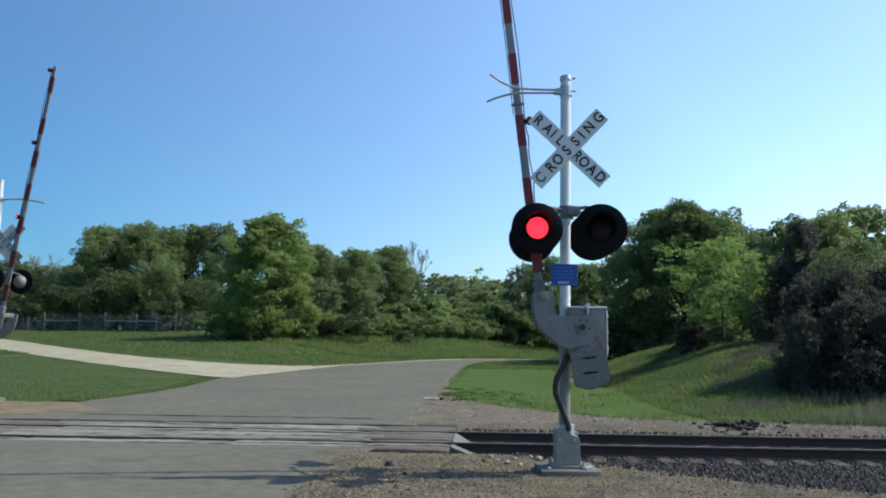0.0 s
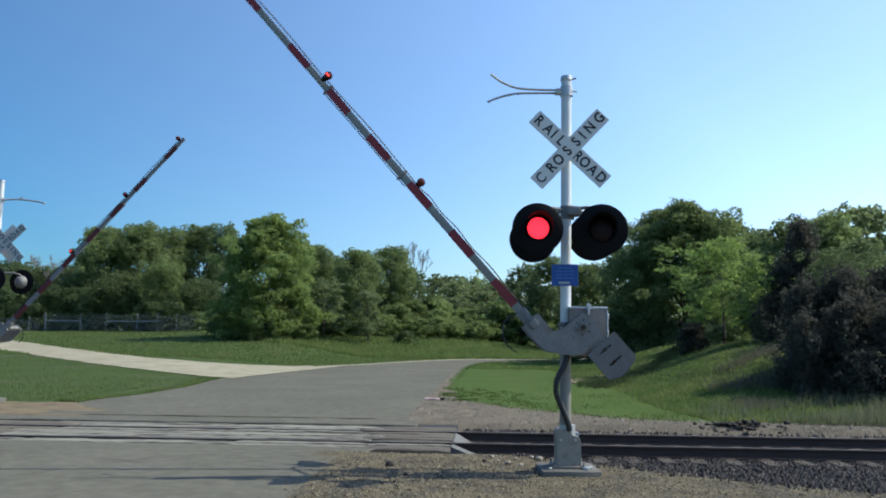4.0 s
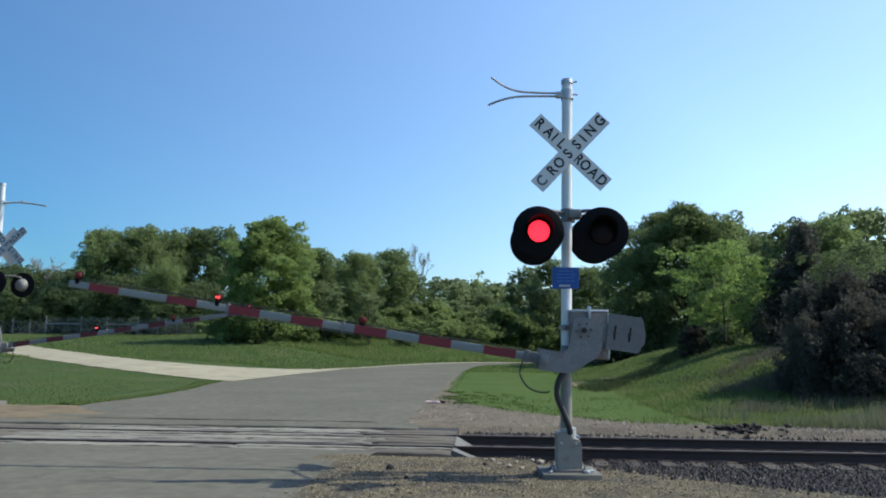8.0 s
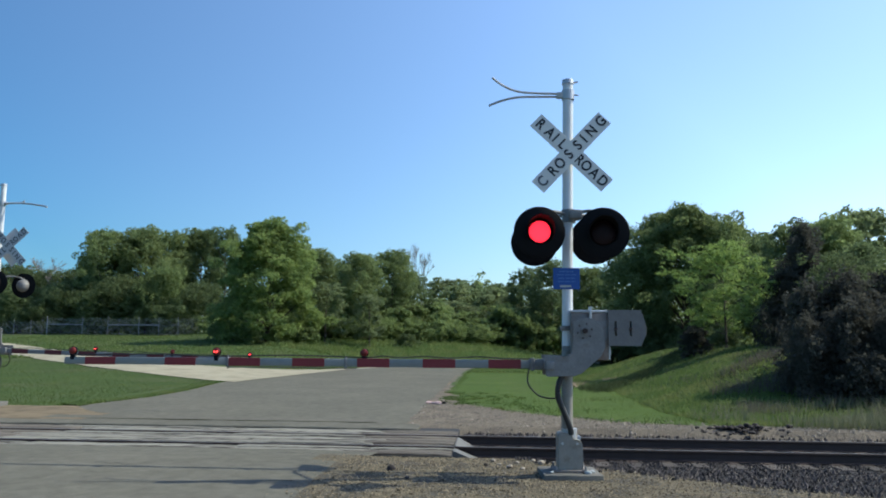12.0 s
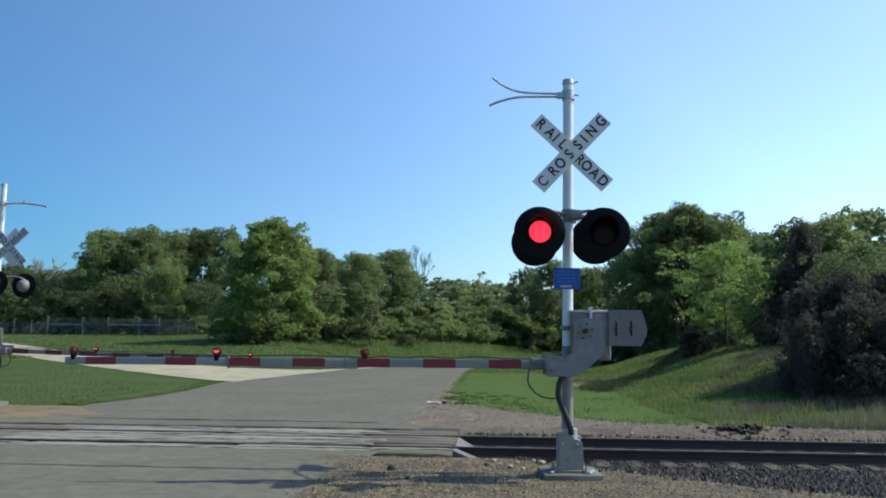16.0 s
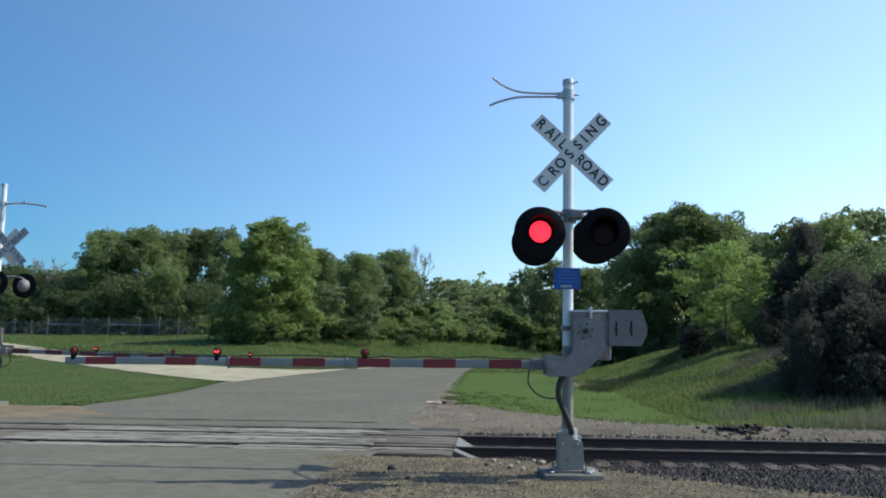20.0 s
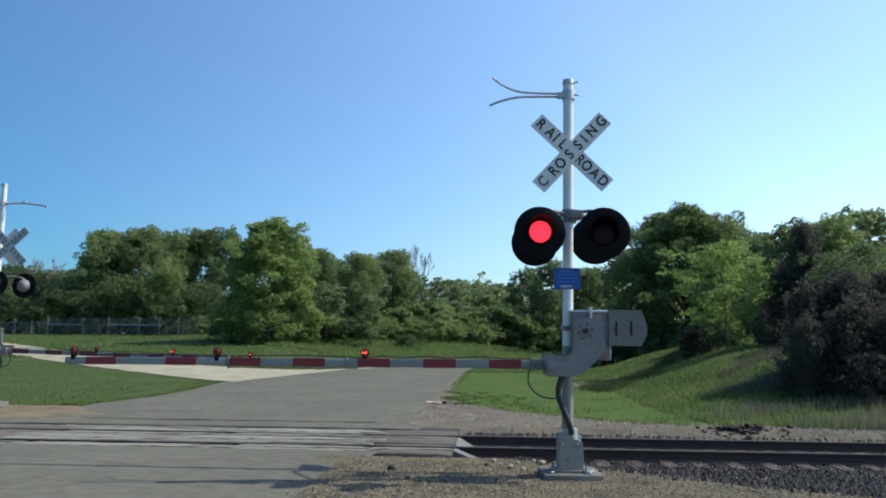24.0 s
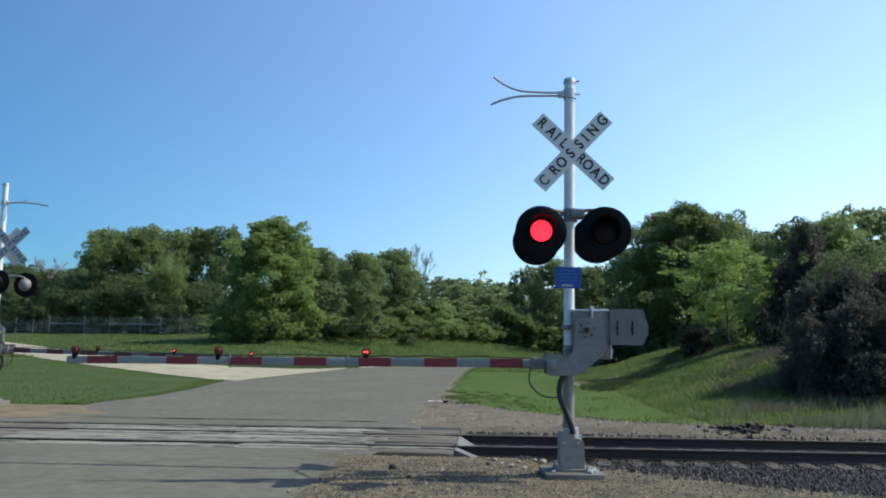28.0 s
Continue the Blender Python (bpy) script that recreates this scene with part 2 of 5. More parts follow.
M = {
    "grass": mat("grass_ground", (0.054, 0.080, 0.025), 0.95, var=0.15, scale=0.5, fine=14, bump=0.2, second=(0.078, 0.086, 0.042), second_at=(0.50, 0.72), second_scale=0.25, coords="World", spec=0.1),
    "mown": mat("mown_lawn_turf", (0.062, 0.098, 0.023), 0.95, var=0.2, scale=0.8, fine=18, bump=0.2, second=(0.077, 0.104, 0.032), second_at=(0.48, 0.7), second_scale=0.5, coords="World", spec=0.1),
    "earth": mat("bare_tan_earth", (0.185, 0.145, 0.096), 0.95, var=0.25, scale=1.5, fine=40, bump=0.7, second=(0.13, 0.105, 0.07), second_at=(0.45, 0.62), second_scale=2.2, coords="World", spec=0.1),
    "asphalt": mat("worn_asphalt", (0.120, 0.114, 0.093), 0.9, var=0.30, scale=6, fine=62, bump=0.5, second=(0.137, 0.129, 0.105), second_at=(0.40, 0.64), second_scale=0.35, coords="World", spec=0.06),
    "crack": mat("asphalt_crack", (0.03, 0.028, 0.025), 0.95, var=0.2),
    "gravel": mat("tan_gravel", (0.132, 0.110, 0.074), 0.95, var=0.3, scale=1.2, fine=45, bump=0.8, second=(0.08, 0.072, 0.058), second_at=(0.45, 0.6), second_scale=2.5, coords="World", spec=0.15),
    "grey_gravel": mat("pale_grey_gravel", (0.145, 0.121, 0.092), 0.95, var=0.3, scale=1.2, fine=40, bump=0.8, second=(0.105, 0.088, 0.07), second_at=(0.5, 0.65), second_scale=2.5, coords="World", spec=0.15),
    "grey_pebble": mat("pale_gravel_stones", (0.205, 0.175, 0.14), 0.9, var=0.15, fine=90, island=0.55, spec=0.2),
    # dark bed, deepened further in colour for shadow between the stones
    "ballast": mat("gap_shadow_ballast", (0.016, 0.0145, 0.015), 0.9, var=0.3, scale=3, fine=30, bump=0.9, coords="World", spec=0.2),
    "stone": mat("ballast_stones", (0.058, 0.048, 0.044), 0.85, var=0.2, fine=90, island=0.95, spec=0.3),
    "pebble": mat("gravel_pebbles", (0.175, 0.142, 0.094), 0.9, var=0.15, fine=90, island=0.8, spec=0.2),
    "drive": mat("pale_crushed_limestone", (0.320, 0.290, 0.212), 0.95, var=0.16, scale=0.6, fine=35, bump=0.4, second=(0.255, 0.225, 0.160), second_at=(0.48, 0.66), second_scale=1.1, coords="World", spec=0.1),
    "rail": mat("rusty_rail_steel", (0.055, 0.038, 0.032), 0.8, 0.3, var=0.25, scale=4, bump=0.3),
    "railhead": mat("polished_rail_head", (0.24, 0.225, 0.21), 0.55, 0.5, var=0.03, scale=3, bump=0.0),
    "tie": mat("creosoted_tie_wood", (0.060, 0.048, 0.039), 0.9, var=0.3, scale=5, fine=40, bump=0.6, spread=0.35),
    "plank": mat("weathered_crossing_timber", (0.215, 0.200, 0.160), 0.92, var=0.45, scale=9, fine=45, bump=0.9, spread=0.2, second=(0.062, 0.054, 0.044), second_at=(0.52, 0.60), second_scale=9, stretch=(0.16, 1.0, 1.0)),
    "plate": mat("worn_grey_steel_plate", (0.140, 0.134, 0.120), 0.7, 0.2, var=0.15, scale=5, fine=40, bump=0.1, second=(0.07, 0.06, 0.055), second_at=(0.56, 0.7), second_scale=6),
    "plank_brown": mat("bare_brown_crossing_timber", (0.098, 0.080, 0.062), 0.92, var=0.4, scale=7, fine=40, bump=0.9, spread=0.25, second=(0.15, 0.128, 0.098), second_at=(0.50, 0.66), second_scale=9, stretch=(0.10, 1.0, 1.0)),
    "rubber": mat("black_flangeway_rubber", (0.02, 0.019, 0.018), 0.85, var=0.2),
    "white": mat("white_painted_metal", (0.62, 0.63, 0.63), 0.5, 0.1, var=0.06, scale=3, fine=40, bump=0.04),
    "galv": mat("galvanised_steel", (0.46, 0.47, 0.48), 0.45, 0.55, var=0.1, scale=5, fine=50, bump=0.06),
    "galv_dull": mat("dull_grey_cast_metal", (0.205, 0.198, 0.188), 0.65, 0.25, var=0.2, scale=6, fine=40, bump=0.15, second=(0.14, 0.115, 0.09), second_at=(0.58, 0.72), second_scale=7),
    "case": mat("stained_mechanism_case", (0.205, 0.175, 0.155), 0.65, 0.2, var=0.2, scale=6, fine=40, bump=0.15, second=(0.13, 0.085, 0.065), second_at=(0.54, 0.72), second_scale=6),
    "pedestal": mat("stained_beige_grey_paint", (0.245, 0.228, 0.196), 0.6, 0.1, var=0.14, scale=7, fine=40, bump=0.1, second=(0.2, 0.17, 0.13), second_at=(0.55, 0.7), second_scale=9),
    "armlens": mat("unlit_arm_lamp_red", (0.125, 0.016, 0.013), 0.4, var=0.1, bump=0.0, spec=0.3),
    "dimled": glow("lit_red_arm_light", (1.0, 0.05, 0.05), 3.0),
    # counterweight grey, darkened in its colour for the shade on the plates
    "cast_shaded": mat("shade_darkened_cast_iron", (0.158, 0.151, 0.143), 0.7, 0.2, var=0.2, scale=8, fine=40, bump=0.15),
    "sign": mat("white_sign_sheeting", (0.66, 0.65, 0.61), 0.45, var=0.04, scale=4, bump=0.02),
    # far sign: weathering, and the shade on its face put into the grey
    "sign_dull": mat("weathered_shaded_sign_sheeting", (0.40, 0.41, 0.42), 0.5, var=0.15, scale=5, bump=0.02),
    "letter": mat("black_sign_letters", (0.015, 0.016, 0.02), 0.5, var=0.1, bump=0.0),
    "letter_faded": mat("faded_grey_letter", (0.09, 0.095, 0.105), 0.5, var=0.2, bump=0.0),
    "black": mat("matt_black_paint", (0.006, 0.006, 0.007), 0.75, var=0.2, scale=8, bump=0.04, spec=0.14),
    "lens": mat("unlit_red_lens", (0.010, 0.002, 0.003), 0.5, var=0.1, bump=0.1, fine=120, spec=0.2),
    "led": glow("lit_red_signal", (1.0, 0.022, 0.05), 1.6),
    "red": mat("red_reflective_stripe", (0.19, 0.017, 0.022), 0.45, var=0.12, scale=8, bump=0.03),
    "armwhite": mat("white_reflective_stripe", (0.215, 0.222, 0.205), 0.45, var=0.1, scale=8, bump=0.03),
    # darker red and white for the arm of the far gate
    "red_dull": mat("darker_red_stripe", (0.085, 0.012, 0.016), 0.6, var=0.15, scale=8, bump=0.03),
    "armwhite_dull": mat("darker_white_boom", (0.16, 0.165, 0.17), 0.6, var=0.15, scale=8, bump=0.03),
    "blue": mat("blue_enamel_sign", (0.010, 0.065, 0.28), 0.4, var=0.05, bump=0.0),
    "bluetext": mat("pale_blue_print", (0.05, 0.14, 0.38), 0.5, var=0.05, bump=0.0),
    "label": mat("pale_label_strip", (0.34, 0.36, 0.36), 0.5, var=0.05, bump=0.0),
    "concrete": mat("weathered_concrete", (0.118, 0.112, 0.098), 0.9, var=0.15, scale=4, fine=60, bump=0.3),
    "hose": mat("black_rubber_hose", (0.02, 0.02, 0.02), 0.6, var=0.1, fine=90, bump=0.1),
    "bark": mat("grey_brown_bark", (0.10, 0.08, 0.062), 0.95, var=0.3, scale=3, fine=25, bump=0.7),
    "deadwood": mat("bare_grey_twigs", (0.22, 0.20, 0.18), 0.95, var=0.2, scale=3, fine=25, bump=0.3),
    "leaf_mid": leaf_mat("mid_green_leaves", (0.148, 0.200, 0.080), (0.262, 0.318, 0.136), thin=0.62),
    "leaf_bright": leaf_mat("bright_spring_leaves", (0.178, 0.258, 0.074), (0.295, 0.378, 0.118), thin=0.55),
    "leaf_spring": leaf_mat("fresh_yellow_green_leaves", (0.162, 0.230, 0.076), (0.282, 0.352, 0.122), thin=0.58),
    "leaf_bank": leaf_mat("sunlit_bank_tree_leaves", (0.126, 0.172, 0.067), (0.232, 0.283, 0.120), thin=0.62),
    "bank_blade": leaf_mat("rough_bank_blades", (0.108, 0.164, 0.047), (0.166, 0.226, 0.077), thin=0.5, patch=(0.205, 0.230, 0.088)),
    "lawn_blade": leaf_mat("bright_mown_blades", (0.080, 0.116, 0.026), (0.118, 0.155, 0.039), thin=0.4, patch=(0.146, 0.174, 0.042)),
    # blades coloured dark to stand in for the shadow band below the bank
    "shadow_grass": leaf_mat("shadow_band_blades", (0.045, 0.066, 0.026), (0.085, 0.105, 0.046), thin=0.3),
    # darker green; for low trees and bank shrubs it also carries shade
    "leaf_dark": leaf_mat("dark_green_and_shaded_leaves", (0.110, 0.152, 0.068), (0.192, 0.240, 0.110), thin=0.6),
    "leaf_cedar": leaf_mat("dull_cedar_sprays", (0.072, 0.074, 0.060), (0.104, 0.100, 0.082), thin=0.5),
    # pale grey green, with the haze over the far trees put into it
    "leaf_grey": leaf_mat("greyish_hazy_leaves", (0.172, 0.222, 0.102), (0.276, 0.322, 0.166), thin=0.58),
    "leaf_shrub": leaf_mat("light_shrub_leaves", (0.160, 0.218, 0.082), (0.268, 0.330, 0.134), thin=0.58),
    "blade": leaf_mat("grass_blades", (0.066, 0.107, 0.027), (0.100, 0.145, 0.041), thin=0.35, patch=(0.136, 0.156, 0.048)),
    "weed": leaf_mat("dull_dried_weeds", (0.120, 0.105, 0.085), (0.18, 0.158, 0.128), thin=0.4),
    "straw": leaf_mat("tall_seeding_grass", (0.135, 0.148, 0.085), (0.21, 0.212, 0.138), thin=0.4),
    "fence": mat("galvanised_chain_link", (0.32, 0.33, 0.335), 0.5, 0.5, var=0.1, bump=0.0),
    "mud": mat("dark_clod_earth", (0.036, 0.028, 0.025), 0.95, var=0.3, scale=8, fine=40, bump=0.7),
    "pink": mat("faded_pink_plastic", (0.72, 0.48, 0.43), 0.6, var=0.2, scale=14),
}


# ---- mesh helpers ----
def box(bm, size, at=(0, 0, 0), m=None, bevel=0.0):
    r = bmesh.ops.create_cube(bm, size=1.0)
    bmesh.ops.scale(bm, vec=size, verts=r["verts"])
    if bevel:
        es = list({e for v in r["verts"] for e in v.link_edges})
        fs = bmesh.ops.bevel(bm, geom=es, offset=bevel, segments=2, affect="EDGES", profile=0.5)
        vs = list({v for f in fs["faces"] for v in f.verts} | {v for v in r["verts"] if v.is_valid})
    else:
        vs = r["verts"]
    bmesh.ops.transform(bm, matrix=Matrix.Translation(at) @ (m or Matrix()), verts=vs)
    return vs


def rod(bm, a, b, r0, r1=None, seg=12, caps=True):
    a, b = Vector(a), Vector(b)
    d = b - a
    m = Matrix.Translation((a + b) / 2) @ d.to_track_quat("Z", "Y").to_matrix().to_4x4()
    return bmesh.ops.create_cone(bm, cap_ends=caps, segments=seg, radius1=r0, radius2=r0 if r1 is None else r1, depth=d.length, matrix=m)["verts"]


def prism(bm, outline, y0, y1):
    """A plate whose outline lies in x and z, from y0 to y1."""
    f = [bm.verts.new((x, y0, z)) for x, z in outline]
    k = [bm.verts.new((x, y1, z)) for x, z in outline]
    bm.faces.new(f)
    bm.faces.new(list(reversed(k)))
    for i in range(len(f)):
        j = (i + 1) % len(f)
        bm.faces.new((f[j], f[i], k[i], k[j]))
    bmesh.ops.recalc_face_normals(bm, faces=bm.faces)


def pipe(bm, points, r, seg=8, steps=5):
    """A round bar or hose along points, smoothed."""
    pts = [Vector(p) for p in points]
    fine = []
    for i in range(len(pts) - 1):
        p0, p1, p2, p3 = pts[max(i - 1, 0)], pts[i], pts[i + 1], pts[min(i + 2, len(pts) - 1)]
        for k in range(steps):
            u = k / steps
            fine.append(0.5 * ((2 * p1) + (p2 - p0) * u + (2 * p0 - 5 * p1 + 4 * p2 - p3) * u * u + (3 * p1 - p0 - 3 * p2 + p3) * u ** 3))
    fine.append(pts[-1])
    rings = []
    for i, p in enumerate(fine):
        d = fine[min(i + 1, len(fine) - 1)] - fine[max(i - 1, 0)]
        q = d.to_track_quat("Z", "Y")
        rr = r(i / (len(fine) - 1)) if callable(r) else r
        rings.append([bm.verts.new(p + q @ Vector((rr * math.cos(a), rr * math.sin(a), 0))) for a in np.linspace(0, 2 * math.pi, seg, endpoint=False)])
    for a, b in zip(rings, rings[1:]):
        for i in range(seg):
            j = (i + 1) % seg
            bm.faces.new((a[i], a[j], b[j], b[i]))
    bm.faces.new(list(reversed(rings[0])))
    bm.faces.new(rings[-1])


def lathe(bm, profile, seg=24, m=None):
    """A turned form: profile of (radius, height along the local z)."""
    m = m or Matrix()
    rings = []
    for r, h in profile:
        if r < 1e-5:
            rings.append([bm.verts.new(m @ Vector((0, 0, h)))])
        else:
            rings.append([bm.verts.new(m @ Vector((r * math.cos(a), r * math.sin(a), h))) for a in np.linspace(0, 2 * math.pi, seg, endpoint=False)])
    for a, b in zip(rings, rings[1:]):
        for i in range(seg):
            j = (i + 1) % seg
            if len(a) == 1 and len(b) == 1:
                continue
            if len(a) == 1:
                bm.faces.new((a[0], b[j], b[i]))
            elif len(b) == 1:
                bm.faces.new((a[i], a[j], b[0]))
            else:
                bm.faces.new((a[i], a[j], b[j], b[i]))
    bmesh.ops.recalc_face_normals(bm, faces=bm.faces)


def mesh_of(name, bm, material, smooth=False):
    me = bpy.data.meshes.new(name)
    bm.to_mesh(me)
    bm.free()
    me.materials.append(material)
    if smooth:
        me.polygons.foreach_set("use_smooth", [True] * len(me.polygons))
        me.set_sharp_from_angle(angle=radians(38))
    return me


def part(name, bm, material, parent, label="", m=None, smooth=True):
    ob = new(name, mesh_of(name, bm, material, smooth) if isinstance(bm, bmesh.types.BMesh) else bm)
    ob.parent = parent
    if m is not None:
        ob.matrix_basis = m
    return tagged(ob, label)


def thing(name, label, category, group="", m=None):
    ob = new(name)
    ob.empty_display_size = 0.1
    if m is not None:
        ob.matrix_basis = m
    return tagged(ob, label, category, group)


def sheet(name, verts, faces, material):
    me = bpy.data.meshes.new(name)
    me.from_pydata(verts, [], faces)
    me.materials.append(material)
    me.update()
    return me


def soup(name, tris, material, per=3):
    """One mesh out of an array of separate polygons, shape (n, per, 3)."""
    n = len(tris)
    me = bpy.data.meshes.new(name)
    me.vertices.add(n * per)
    me.vertices.foreach_set("co", np.ascontiguousarray(tris, dtype=np.float32).ravel())
    me.loops.add(n * per)
    me.loops.foreach_set("vertex_index", np.arange(n * per, dtype=np.int32))
    me.polygons.add(n)
    me.polygons.foreach_set("loop_start", np.arange(0, n * per, per, dtype=np.int32))
    me.materials.append(material)
    me.update()
    me.validate()
    return me


# ---- the lie of the land ----
def ease(v, a, b):
    u = np.clip((np.asarray(v, float) - a) / (b - a), 0, 1)
    return u * u * (3 - 2 * u)


NEAR_RAIL, FAR_RAIL, RAIL_TOP = 12.75, 14.185, -0.08
ROAD_L, ROAD_R = -10.1, -1.65
CROSS_L, CROSS_R = -11.6, -0.55


def ballast_edge(x):
    """Where the ballast of the track bed begins, in front of the track."""
    return np.interp(x, (-0.6, 0.2, 0.8, 1.6, 3.0, 5.0, 9.0), (11.55, 10.9, 10.25, 9.75, 8.9, 8.0, 7.2))


def rise(x, y):
    """The low swell of ground under the middle of the wood."""
    return 1.2 * ease(y, 58.5, 77) * ease(x, -34, -20) * (1 - ease(x, -3, 9))


def gz(x, y):
    """Height of the ground."""
    x, y = np.asarray(x, float), np.asarray(y, float)
    z = 0.07 - 0.16 * ease(y, 10.2, 12.2) - 0.10 * ease(x, -2.2, -1.4) * (1 - ease(x, 0.0, 1.0)) * ease(y, 10.4, 11.5) * (1 - ease(y, 12.2, 13.0))
    wide = ease(y, 60, 70)
    left = 0.032 * ease((11 * wide - x - 8) / (9 + 18 * wide), 0, 1)
    bank = 1.45 * ease(x, 3.9, 10.5) * ease(y, 17.2, 25.5) * (1 - 0.85 * ease(y, 39, 47))
    run = np.clip(y - 24, 0, 62)
    z = z + left * run * ease(run, 0, 8) + bank + rise(x, y)
    # low bumps away from the road
    off = ease(x, 0.5, 5) + 0.2 * ease(-x, 12, 18)
    z = z + off * ease(y, 18, 26) * (0.06 * np.sin(x * 0.9 + 1.3) * np.sin(y * 0.55) + 0.02 * np.sin(x * 2.1 + y * 1.2))
    # the track bed lies lower beside the crossing
    front = ballast_edge(x) + 0.45
    bed = ease(y, front - 0.55, front) * (1 - ease(y, 15.05, 15.8))
    z = z - bed * (z + 0.290)
    return z


def road_z(x, y):
    """Height of the road, which does not dip at the track."""
    x, y = np.asarray(x, float), np.asarray(y, float)
    return np.where(y < 12.5, 0.07 - 0.15 * ease(y, 10.2, 12.0), np.where(y < 16.6, -0.085 + 0 * y, gz(x, np.maximum(y, 16.6))))


def strip(name, material, near, far, us, nv, lift, label, category, wave=0.0, height=gz):
    """A surface laid on the ground between two edge lines, each a function of u."""
    verts, faces = [], []
    for i, u in enumerate(us):
        a, b = near(u), far(u)
        for j in range(nv + 1):
            v = j / nv
            x, y = a[0] + (b[0] - a[0]) * v, a[1] + (b[1] - a[1]) * v
            if wave and j in (0, nv):
                w = wave * (noise.noise((x * 1.3, y * 1.3, 3.1)) + 0.6 * noise.noise((x * 5, y * 5, 7.7)))
                x, y = x + w, y + w
            drop = 0.02 if j in (0, nv) else 0.0
            verts.append((x, y, float(height(x, y)) + lift - drop))
    for i in range(len(us) - 1):
        for j in range(nv):
            k = i * (nv + 1) + j
            faces.append((k, k + 1, k + nv + 2, k + nv + 1))
    me = sheet(name, verts, faces, material)
    me.polygons.foreach_set("use_smooth", [True] * len(me.polygons))
    return tagged(new(name, me), label, category, kind="structure")


def ground():
    xs = np.unique(np.concatenate([np.linspace(-16, 16, 129), np.linspace(-60, 60, 161), np.linspace(-300, 300, 41), np.linspace(-3000, 3000, 21)]))
    ys = np.unique(np.concatenate([np.linspace(4, 34, 121), np.linspace(-20, 100, 121), np.linspace(-300, 400, 36), np.linspace(-3000, 3000, 21)]))
    gx, gy = np.meshgrid(xs, ys)
    verts = np.stack([gx, gy, gz(gx, gy)], -1).reshape(-1, 3).tolist()
    w = len(xs)
    faces = [(j * w + i, j * w + i + 1, j * w + w + i + 1, j * w + w + i) for j in range(len(ys) - 1) for i in range(w - 1)]
    me = sheet("ground", verts, faces, M["grass"])
    me.polygons.foreach_set("use_smooth", [True] * len(me.polygons))
    tagged(new("ground", me), "green mown grass ground with dry patches", "ground", kind="structure")


ground()

# the road: straight over the track, then narrowing and bending away to the right
ROAD_RIGHT = [(-1.65, 15.92), (-1.5, 22.0), (-1.4, 30.0), (-1.35, 38.0), (-1.1, 44.0), (-0.4, 50.0), (1.5, 53.0), (5.0, 54.2), (12.0, 54.8), (30.0, 55.0)]
ROAD_LEFT = [(-10.1, 15.92), (-10.1, 22.0), (-10.1, 29.0), (-9.9, 36.0), (-8.2, 42.0), (-5.2, 50.5), (-2.0, 56.2), (2.0, 57.6), (10.0, 58.2), (30.0, 58.5)]


def along(line):
    """A smooth line through a few points, u from 0 to 1."""
    pts = [Vector((*p, 0)) for p in line]

    def at(u):
        k = min(int(u * (len(pts) - 1)), len(pts) - 2)
        v = u * (len(pts) - 1) - k
        p0, p1, p2, p3 = pts[max(k - 1, 0)], pts[k], pts[k + 1], pts[min(k + 2, len(pts) - 1)]
        p = 0.5 * ((2 * p1) + (p2 - p0) * v + (2 * p0 - 5 * p1 + 4 * p2 - p3) * v * v + (3 * p1 - p0 - 3 * p2 + p3) * v ** 3)
        return (p.x, p.y)
    return at


def lawn_edge(x):
    """Where the lawn begins beyond the track, right of the road."""
    return float(np.interp(x, (-1.8, -1.2, 0.4, 2.7, 5.3, 9.0, 30.0), (23.5, 22.0, 19.3, 17.1, 16.4, 16.0, 16.0)))


ys_road = [*np.arange(-40, 11.9, 1.0), 11.92]
strip("road", M["asphalt"], lambda u: (ROAD_L, u), lambda u: (ROAD_R, u), ys_road, 10, 0.025, "worn grey asphalt road before the track", "road", 0.06, road_z)
strip("road", M["asphalt"], along(ROAD_LEFT), along(ROAD_RIGHT), [*np.linspace(0, 1, 130)], 12, 0.03, "worn grey asphalt road bending away beyond the track", "road", 0.06, road_z)
DRIVE_NEAR = [(-9.6, 29.1), (-13.0, 30.9), (-16.3, 32.8), (-21.3, 37.1), (-29.0, 44.3), (-41.4, 55.2)]
DRIVE_FAR = [(-7.2, 45.2), (-10.6, 39.0), (-15.6, 37.6), (-23.7, 44.2), (-38.5, 58.8), (-50.0, 66.7)]


strip("road_shoulder", M["drive"], along(ROAD_LEFT[4:]), along([(-8.0, 41.6), (-4.7, 49.6), (-1.6, 54.9), (2.2, 56.4), (10.0, 57.2), (30.0, 57.6)]), [*np.linspace(0, 1, 60)], 4, 0.042, "pale gravel shoulder along the bend of the road", "shoulder", 0.15, road_z)
strip("driveway", M["drive"], along(DRIVE_NEAR), along(DRIVE_FAR), [*np.linspace(0, 1, 110)], 14, 0.05, "pale crushed limestone driveway joining the road", "driveway", 0.1)
strip("gravel_shoulder", M["gravel"], lambda u: (u, -14.0), lambda u: (u, 11.95 if u < CROSS_R else float(ballast_edge(u)) + 0.15), [*np.arange(-2.3, 20, 0.35)], 150, 0.012, "tan gravel shoulder beside the road and signal", "gravel", 0.12)
strip("gravel_shoulder", M["grey_gravel"], lambda u: (u, 14.75), lambda u: (u, lawn_edge(u)), [*np.arange(-2.3, 34, 0.3)], 60, 0.012, "pale grey gravel strip between the track and the lawn", "gravel", 0.25)
strip("gravel_shoulder", M["grey_gravel"], lambda u: (ROAD_R - 0.2, u), lambda u: (ROAD_R + 0.28 + 0.85 * float(ease(-u, -27, -21)), u), [*np.arange(20.5, 40, 0.25)], 5, 0.014, "thin gravel edge along the road and lawn", "gravel", 0.55)


